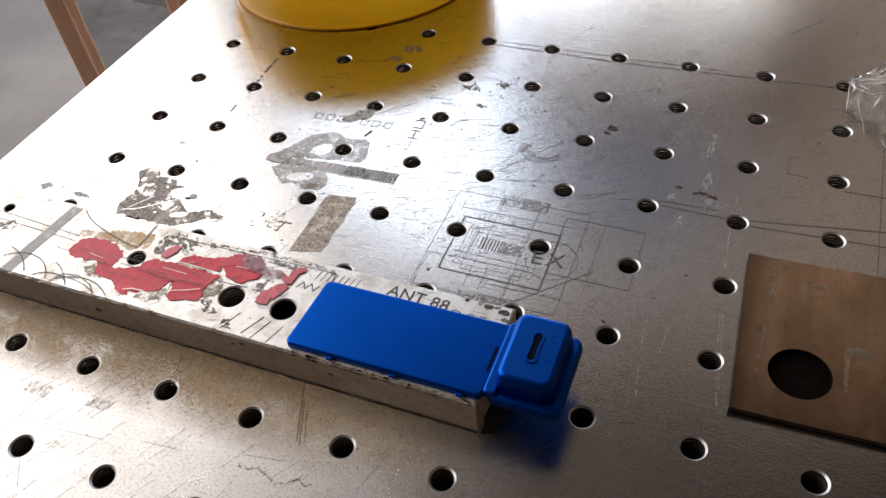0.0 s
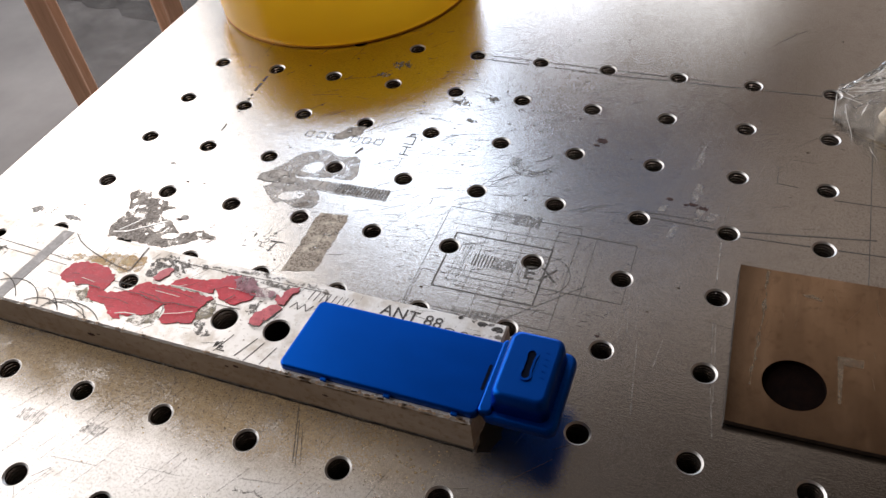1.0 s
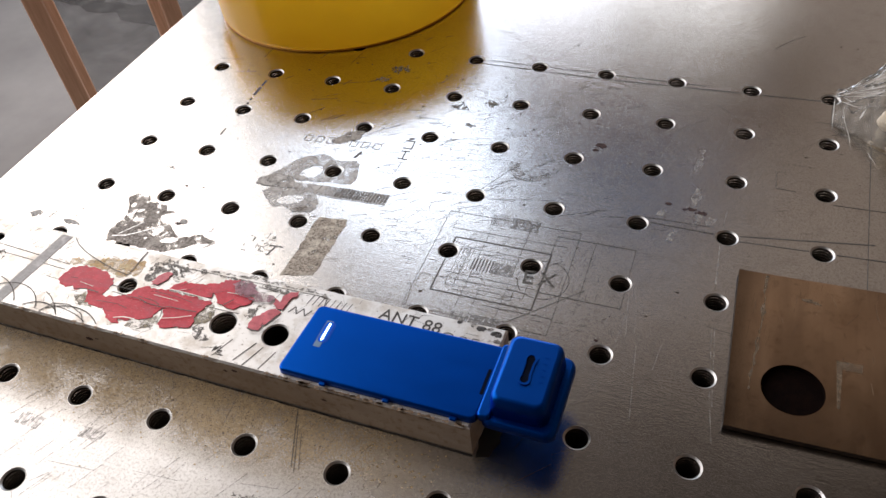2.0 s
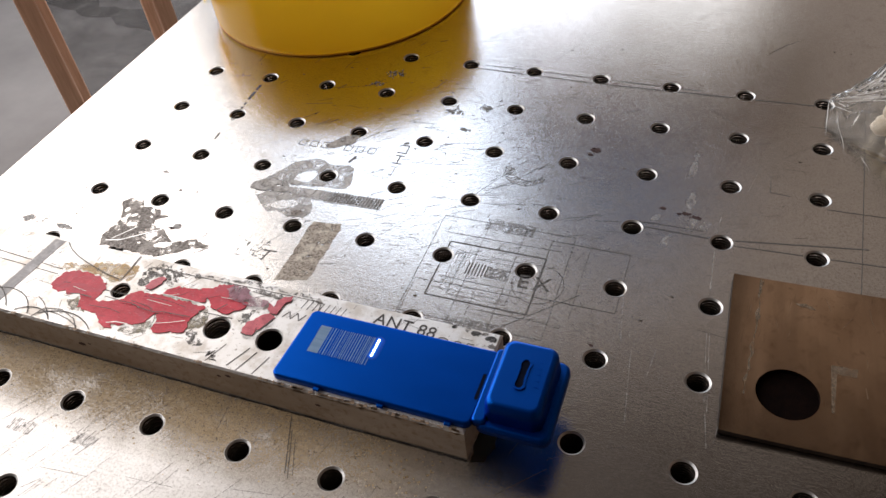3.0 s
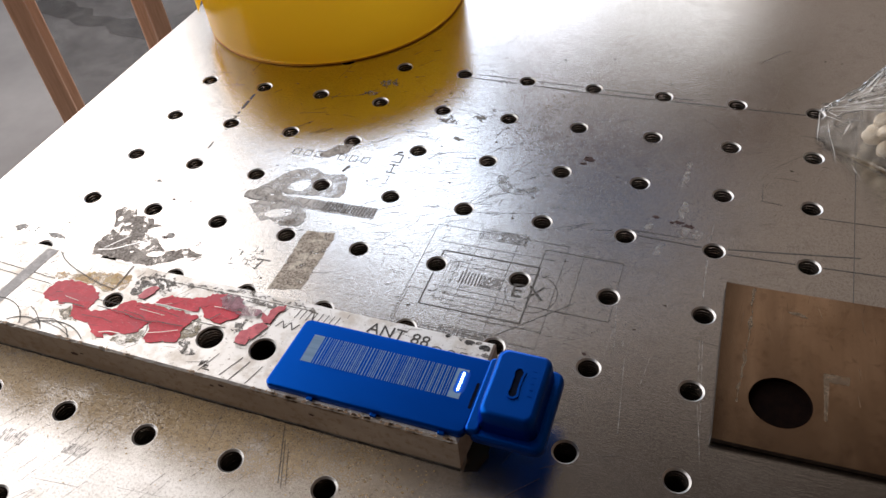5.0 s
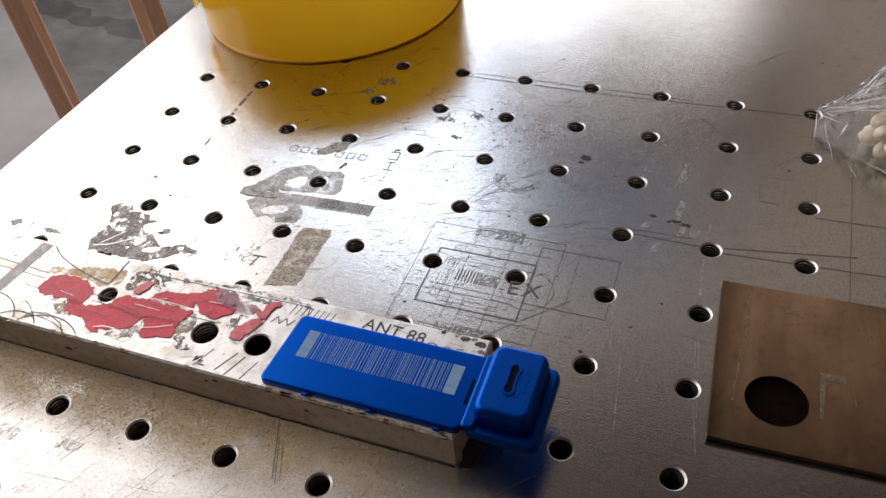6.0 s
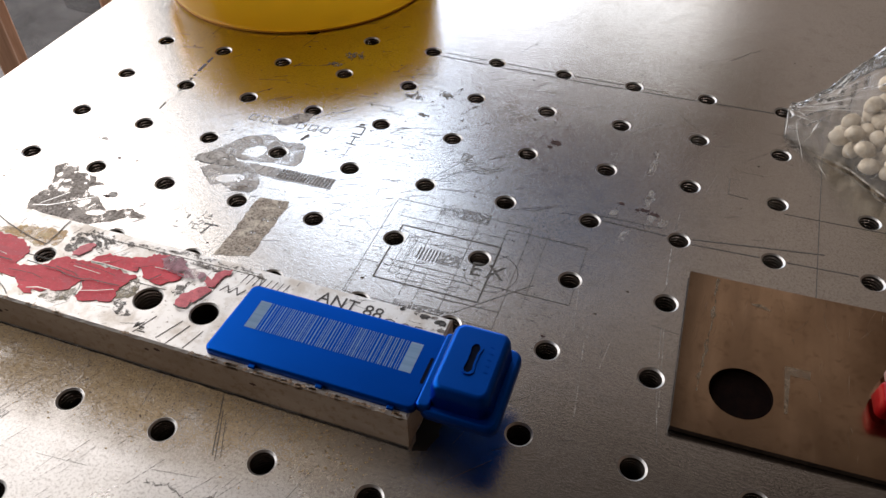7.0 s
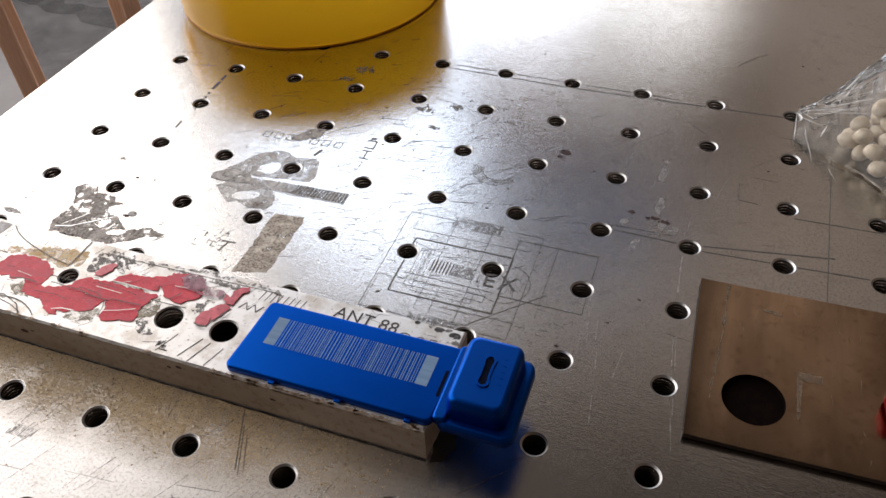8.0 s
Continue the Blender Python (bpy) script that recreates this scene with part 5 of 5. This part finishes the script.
for hk, halo in enumerate(HALOS):
    hw = 0.00038 + 0.00025 * hk
    part("scatter", prism_bm(round_rect(-hw, hw, -0.0026 - hw * 0.6, 0.0026 + hw * 0.6, hw * 0.98, 6), -0.0002, -0.00003 - 0.000015 * hk), halo, FLASH, "blue scattered laser light")

# ---- plate with a round hole ----
def build_plate():
    th = tagged(new("metal_plate"), "brownish brushed metal plate with a round hole", "plate")
    verts, faces = [], []
    z0, z1 = 0.0002, 0.0016
    x0, x1, y0, y1 = 0.0799, 0.1650, -0.0382, 0.0118
    hole_cell(verts, faces, (x0, 0.112, y0, y1), (0.0943, -0.0244), 0.0071, z1, 40)
    quad(verts, faces, (0.112, y0, z1), (x1, y0, z1), (x1, y1, z1), (0.112, y1, z1))
    ring = [(x0, y0), (x1, y0), (x1, y1), (x0, y1)]
    for a, b in zip(ring, ring[1:] + ring[:1]):
        quad(verts, faces, (*a, z0), (*b, z0), (*b, z1), (*a, z1))
    def bow(x):
        """The sheet curls up a little at its end."""
        return 0.0003 * math.exp(-max(x - x0, 0) / 0.007)

    bm = bmesh.new()
    bm.from_mesh(mesh_of("sheet", verts, faces, weld=True))
    for q in range(1, 30):
        bmesh.ops.bisect_plane(bm, geom=bm.verts[:] + bm.edges[:] + bm.faces[:], plane_co=(x0 + (x1 - x0) * q / 30, 0, 0), plane_no=(1, 0, 0))
    for v in bm.verts:
        v.co.z += bow(v.co.x)
    me = bpy.data.meshes.new("sheet")
    bm.to_mesh(me)
    bm.free()
    me.materials.append(SHIM)
    me.materials.append(EDGE)
    # side faces near black: the edge's shade is put into their colour
    for p in me.polygons:
        p.material_index = 0 if abs(p.normal.z) > 0.5 else 1
        p.use_smooth = abs(p.normal.z) > 0.5
    for e in me.edges:
        e.use_edge_sharp = abs(me.vertices[e.vertices[0]].co.y - y0) < 1e-6 or abs(me.vertices[e.vertices[0]].co.y - y1) < 1e-6
    part("sheet", me, None, th)
    # the hole's darkness is painted: black wall, black disc over the table
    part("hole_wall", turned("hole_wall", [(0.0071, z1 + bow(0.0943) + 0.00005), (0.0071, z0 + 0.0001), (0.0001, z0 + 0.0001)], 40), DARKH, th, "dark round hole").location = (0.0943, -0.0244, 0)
    slab("rubbed_square", mmp((103.7, -13.3), (109.6, -13.2), (109.3, -15.8), (105.0, -15.9), (104.4, -27.2), (103.7, -27.2)), z1 + 0.00003, RUB, th, "", 0.00002)
    # pale rubbed streak down the plate and a few light scuffs
    slab("rub_streak", ragged(mmp((86.7, 11.0), (87.3, 11.0), (87.0, 4), (86.9, -2.0), (86.4, -8), (86.0, -12.5), (84.9, -26.5), (84.4, -26.5), (85.3, -12.5), (86.1, -6), (86.4, -1.0), (86.5, 4)), 0.0003, 0.0012, 141), z1 + 0.00003, RUB, th, "", 0.00002)
    slab("rub_streak", ragged(mmp((95.5, 5.0), (99.5, 4.6), (100.5, 3.6), (96.5, 4.0)), 0.0003, 0.0008, 142), z1 + 0.00003, RUB, th, "", 0.00002)
    rng = random.Random(52)
    rows = []
    for _ in range(60):
        x, y = rng.uniform(81, 128), rng.uniform(-36, 9)
        if math.hypot(x - 94.9, y + 23.7) < 12:
            continue
        a, l = rng.gauss(85, 14), rng.uniform(1, 6)
        rows.append((x, y, x + l * math.cos(radians(a)), min(y + l * math.sin(radians(a)), 11.4), rng.uniform(0.03, 0.07)))
    tagged(lines("fine_scratch", rows, RUB, th, z1 + 0.00002), kind="stuff")
    th.matrix_basis = Matrix.Translation((0.0799, -0.0382, 0)) @ pose(0, 0, 0, 0, 0, 1.6) @ Matrix.Translation((-0.0790, 0.0382, 0))
    for ob in th.children:
        if ob.name.startswith(("rub", "fine")):
            for v in ob.data.vertices:
                v.co.z += bow(v.co.x) + 0.00002
    return th


EDGE = plain_mat("shaded_cut_edge", (0.02, 0.015, 0.012), (0.05, 0.035, 0.025), 500, 0.7, spec=0.1)
DARKH = plain_mat("blacked_hole", (0.003, 0.002, 0.002), (0.008, 0.004, 0.003), 400, 0.95, spec=0.03)
RUB = stain_mat("pale_rub", (0.24, 0.18, 0.125), (0.19, 0.14, 0.095), 0.54, 600, 0.4, feather=0.2)
build_plate()


# ---- roll of amber tape ----
def build_roll():
    roll = tagged(new("tape_roll"), "large roll of amber yellow packing tape standing on end", "tape roll")
    r, h = 0.0581, 0.043  # a wound, hollow shell: light passes through the film
    prof = [(0.039, 0.0006), (r - 0.0008, 0.0006), (r - 0.0002, 0.0012), (r, 0.003), (r, h * 0.5), (r, h - 0.002), (r - 0.0006, h - 0.0003), (0.039, h)]
    smooth_part(part("tape", turned("tape", prof, 96, cap=False), TAPE, roll))
    # brown ring: contact shade under the roll, put into its colour
    smooth_part(part("lower_edge", turned("lower_edge", [(r - 0.004, 0.0001), (r - 0.0004, 0.0001), (r - 0.0002, 0.0004), (r - 0.0006, 0.0008)], 96, cap=False), EDGE_SHADE, roll, "brown lower edge of the tape, painted contact shade"))
    prof = [(0.0388, 0.0), (0.0388, h)]
    part("core", turned("core", prof, 64, cap=False), CARD, roll, "thin pale core")
    # loose end of the tape, lifted a little off the roll
    verts, faces = [], []
    n = 16
    for i in range(n + 1):
        a = radians(196 + i * 1.6)
        rr = r + 0.0004 + 0.0022 * (i / n) ** 2
        for z in (0.010, h - 0.002):
            verts.append((rr * math.cos(a), rr * math.sin(a), z))
            verts.append(((rr + 0.0003) * math.cos(a), (rr + 0.0003) * math.sin(a), z))
    for i in range(n):
        b = 4 * i
        faces += [(b, b + 4, b + 6, b + 2), (b + 1, b + 3, b + 7, b + 5), (b, b + 1, b + 5, b + 4), (b + 2, b + 6, b + 7, b + 3)]
    part("loose_end", mesh_of("loose_end", verts, faces), TAPE, roll)
    roll.matrix_basis = pose(-0.1030, 0.1489, 0.0)
    return roll


build_roll()


# ---- zip bag with cotton heads ----
def build_bag():
    xs = [0.101, 0.105, 0.110, 0.120, 0.130, 0.145, 0.160, 0.190, 0.220]
    low = [0.085, 0.082, 0.079, 0.073, 0.062, 0.050, 0.046, 0.045, 0.050]
    high = [0.1030, 0.106, 0.110, 0.124, 0.138, 0.150, 0.155, 0.157, 0.150]
    hts = [0.0015, 0.004, 0.007, 0.017, 0.025, 0.032, 0.036, 0.034, 0.018]
    nu, nv = 90, 70
    verts, faces = [], []
    for layer in (1, 0):
        base = len(verts)
        for i in range(nu + 1):
            x = 0.101 + 0.119 * (i / nu) ** 1.3
            lo, hi, ht = (float(np.interp(x, xs, q)) for q in (low, high, hts))
            for j in range(nv + 1):
                f = j / nv
                y = lo + (hi - lo) * f
                dome = max(0.0, 1 - abs(2 * f - 1) ** 3.0)
                c = noise.noise((x * 150, y * 110, 3.1)) + 0.6 * noise.noise((x * 420 + y * 180, y * 300 - x * 200, 7.7))
                ridge = 1 - abs(noise.noise((x * 240 + y * 120, y * 210 - x * 90, 1.3))) * 2
                z = 0.0006 + dome * (ht + 0.0022 * c) + max(0, ridge - 0.55) * 0.004 * (0.25 + dome) + 0.0012 * abs(c) * (1 - dome)
                if not layer:
                    z = 0.0003
                verts.append((x + 0.0006 * c, y + 0.0006 * c, z))
        for i in range(nu):
            for j in range(nv):
                a = base + i * (nv + 1) + j
                q = (a, a + nv + 1, a + nv + 2, a + 1)
                faces.append(q if layer else q[::-1])
    bag = tagged(new("zip_bag"), "crumpled clear plastic zip bag holding cream cotton heads", "bag")
    smooth_part(part("film", mesh_of("film", verts, faces), FILM, bag))
    # creases of the film: tapering pale strands near its corner paint their highlights
    creases = [(101.0, 99.5, 1.6, 100.7, 82.5, 0.5, 0.5), (103.2, 92.0, 3.0, 104.4, 84.0, 1.0, 0.3), (104.2, 87.6, 1.0, 106.6, 72.6, 0.5, 0.32), (110.8, 72.6, 1.0, 113.2, 66.6, 0.5, 0.35),
               (101.4, 100.2, 2.2, 112.0, 96.5, 7.5, 0.5), (101.6, 98.6, 2.2, 115.5, 91.5, 9.5, 0.4), (101.6, 97.0, 2.2, 108.2, 88.2, 5.5, 0.5), (107.6, 83.4, 4.4, 109.4, 88.2, 6.2, 0.9),
               (103.0, 96.8, 3.6, 106.8, 91.0, 5.0, 0.5), (112.0, 104.0, 7.0, 119.0, 114.0, 12.0, 0.6), (114.0, 103.0, 8.0, 117.5, 109.0, 11.5, 0.8), (101.2, 101.4, 1.6, 111.5, 105.5, 5.0, 0.45),
               (116.0, 74.0, 7.0, 119.0, 70.0, 6.0, 0.3), (113.5, 84.0, 8.0, 121.0, 78.0, 12.0, 0.35)]
    rng = random.Random(6)
    for q in range(22):
        a, w = radians(rng.uniform(-34, 22)), rng.uniform(0.12, 0.4)
        f0, f1 = rng.uniform(2, 9), rng.uniform(12, 30)
        rows = [(102.0 + f * math.cos(a), 98.6 + f * math.sin(a) - 0.012 * f * f) for f in (f0, f1)]
        heights = [1000 * float(np.interp(x / 1000, xs, hts)) * 0.97 + 1.2 for x, _ in rows]
        creases.append((*rows[0], heights[0], *rows[1], heights[1], w))
    for ax, ay, az, bx, by, bz, w in creases:
        n = 8
        dx, dy = bx - ax, by - ay
        l = math.hypot(dx, dy)
        verts, faces = [], []
        for q in range(n + 1):
            f = q / n
            wd = w * (0.12 + math.sin(math.pi * min(1, f * 1.15)) * 0.5) * rng.uniform(0.7, 1.2)
            bend = 0.25 * noise.noise((ax + f * 3, by, 2.2))
            x, y, z = ax + dx * f - dy / l * bend, ay + dy * f + dx / l * bend, az + (bz - az) * f
            for side in (-0.5, 0.5):
                verts.append(((x - dy / l * wd * side) / 1000, (y + dx / l * wd * side) / 1000, z / 1000))
            verts.append((x / 1000, y / 1000, z / 1000 + 0.00025 * wd))
        for q in range(n):
            b = 3 * q
            faces += [(b, b + 3, b + 5, b + 2), (b + 2, b + 5, b + 4, b + 1), (b + 1, b + 4, b + 3, b)]
        part("crease_glint", mesh_of("crease_glint", verts, faces), FOLD_GLINT, bag)
    # rolled lower seam of the bag
    verts, faces = [], []
    n = 40
    for q in range(n + 1):
        x = 0.110 + 0.045 * q / n
        y = float(np.interp(x, xs, low)) - 0.0006
        for k in range(8):
            a = k * math.pi / 4
            rr = 0.00032 + 0.0002 * noise.noise((x * 300, 1, 1))
            verts.append((x + rr * 0.75 * math.cos(a), y + rr * 0.6 * math.cos(a), 0.0009 + rr * math.sin(a)))
        if q:
            b = 8 * q
            faces += [(b - 8 + k, b - 8 + (k + 1) % 8, b + (k + 1) % 8, b + k) for k in range(8)]
    smooth_part(part("seam", mesh_of("seam", verts, faces), SEAM, bag, "milky rolled seam"))
    # cotton heads inside
    bm = bmesh.new()
    bmesh.ops.create_uvsphere(bm, u_segments=16, v_segments=10, radius=0.93)
    for v in bm.verts:
        w = 0.92 + 0.1 * noise.noise(v.co * 2)
        v.co = Vector((v.co.x * 0.0029 * w, v.co.y * 0.0029 * w, v.co.z * 0.0039 * w * (0.9 if v.co.z < 0 else 1.0)))
    first = smooth_part(part("cotton_head", bm, COTTON))
    tagged(first, "cream cotton swab head inside the clear bag", "cotton swab", "cotton heads in the bag")
    # heads settle one by one into the lowest gap
    spots = []
    gap = 0.0053
    for _ in range(290):
        best = None
        for _ in range(40):
            x, y = rng.uniform(0.1145, 0.158), rng.uniform(0.052, 0.138)
            lo, hi, ht = (float(np.interp(x, xs, q)) for q in (low, high, hts))
            f = (y - lo) / (hi - lo)
            roof = (ht + 0.001) * (1 - abs(2 * f - 1) ** 3.0) - 0.0024
            z = 0.0032
            for a, b, c in spots:
                d2 = (x - a) ** 2 + (y - b) ** 2
                if d2 < gap * gap:
                    z = max(z, c + math.sqrt(gap * gap - d2))
            if 0.06 < f < min(0.85, 0.32 + (x - 0.1145) * 10) and z < max(roof, 0.0033) and (best is None or z < best[2]):
                best = (x, y, z)
        if best:
            spots.append(best)
    for k, (x, y, z) in enumerate(spots):
        m = pose(x, y, z, 90 + rng.uniform(-25, 25), rng.uniform(-20, 20), rng.uniform(0, 180))
        if k == 0:
            first.matrix_basis = m
        else:
            copy_thing(first, m)


SEAM = stain_mat("milky_film", (0.62, 0.58, 0.53), (0.5, 0.46, 0.41), 0.58, 500, 0.3, feather=0.2)
FOLD_GLINT = plain_mat("painted_fold_glint", (0.7, 0.69, 0.66), (0.85, 0.84, 0.82), 500, 0.25)
build_bag()


# ---- red clip on the plate ----
def build_clip():
    clip = tagged(new("red_clip"), "red plastic clip with a pale pink insert on the plate", "clip")
    z = 0.0026
    part("clip_body", soft_prism(-0.004, 0.022, -0.0058, 0.0015, 0.0018, 0, 0.0058, 0.0014, 0.0004), REDP, clip)
    part("insert", soft_prism(-0.0004, 0.018, 0.0012, 0.0085, 0.0014, 0.0, 0.0066, 0.0010), PINK, clip, "pale pink insert")
    clip.matrix_basis = pose(0.1262, -0.0158, z, 0, 0, 5)


build_clip()


# ---- wooden stool beyond the table ----
def build_stool():
    stool = tagged(new("wooden_stool"), "brown varnished wooden stool standing on the concrete floor", "stool")
    top = 0.52
    w, d, s = 0.205, 0.34, 0.029
    for x in (0, w):
        for y in (0, d):
            part("leg", box_bm(x - s / 2, x + s / 2, y - s / 2, y + s / 2, 0, top - 0.03, 0.003), WOOD, stool)
    part("seat", box_bm(-0.05, w + 0.05, -0.05, d + 0.05, top - 0.03, top, 0.008), WOOD, stool)
    for y in (0, d):
        part("apron", box_bm(s / 2, w - s / 2, y - 0.01, y + 0.01, top - 0.08, top - 0.031, 0.002), WOOD, stool)
    for x in (0, w):
        part("apron", box_bm(x - 0.01, x + 0.01, s / 2, d - s / 2, top - 0.08, top - 0.031, 0.002), WOOD, stool)
    stool.matrix_basis = pose(-1.032, 0.720, FLOOR, 0, 0, 48)


build_stool()


# ---- what moves: the laser stroke, and the bars that it raises on the tag ----
def motions():
    for ob, x in BARS:
        t = min(max(etched_at(x), 1.8), 5.3)
        down, up = pose(x, 0, TZ - 0.0004), pose(x, 0, TZ + 0.00004)
        walk(ob, [(0, down), (t - 0.04, down), (t, up), (8.0, up)])
    hidden = TZ - 0.0006
    lift = TZ + 0.00012
    strokes = [(1.85, -15.0, -47.5), (2.1, -12.2, -46.5), (2.3, -9.3, -48.5), (2.5, -6.5, -46.5), (2.65, -4.4, -48.2), (2.8, -2.2, -48.1), (3.0, 0.9, -46.3),
               (3.1, 2.4, -45.8), (3.2, 3.9, -47.3), (3.3, 5.3, -48.6), (3.4, 7.0, -49.2), (3.5, 8.4, -48.5), (3.6, 9.8, -47.7), (3.7, 11.2, -46.9),
               (3.8, 12.5, -45.9), (3.9, 13.9, -46.4), (4.0, 15.5, -48.2), (4.1, 16.9, -49.0), (4.3, 19.9, -47.6), (4.5, 22.5, -46.0), (4.7, 24.0, -47.5),
               (5.0, 24.6, -47.0), (5.25, 25.3, -47.6)]
    rows = [(0, pose(-0.015, -0.0475, hidden)), (1.8, pose(-0.015, -0.0475, hidden))]
    rows += [(t, pose(x / 1000, y / 1000, lift)) for t, x, y in strokes]
    rows += [(5.3, pose(0.0253, -0.0476, hidden)), (8.0, pose(0.0253, -0.0476, hidden))]
    walk(FLASH, rows)


motions()
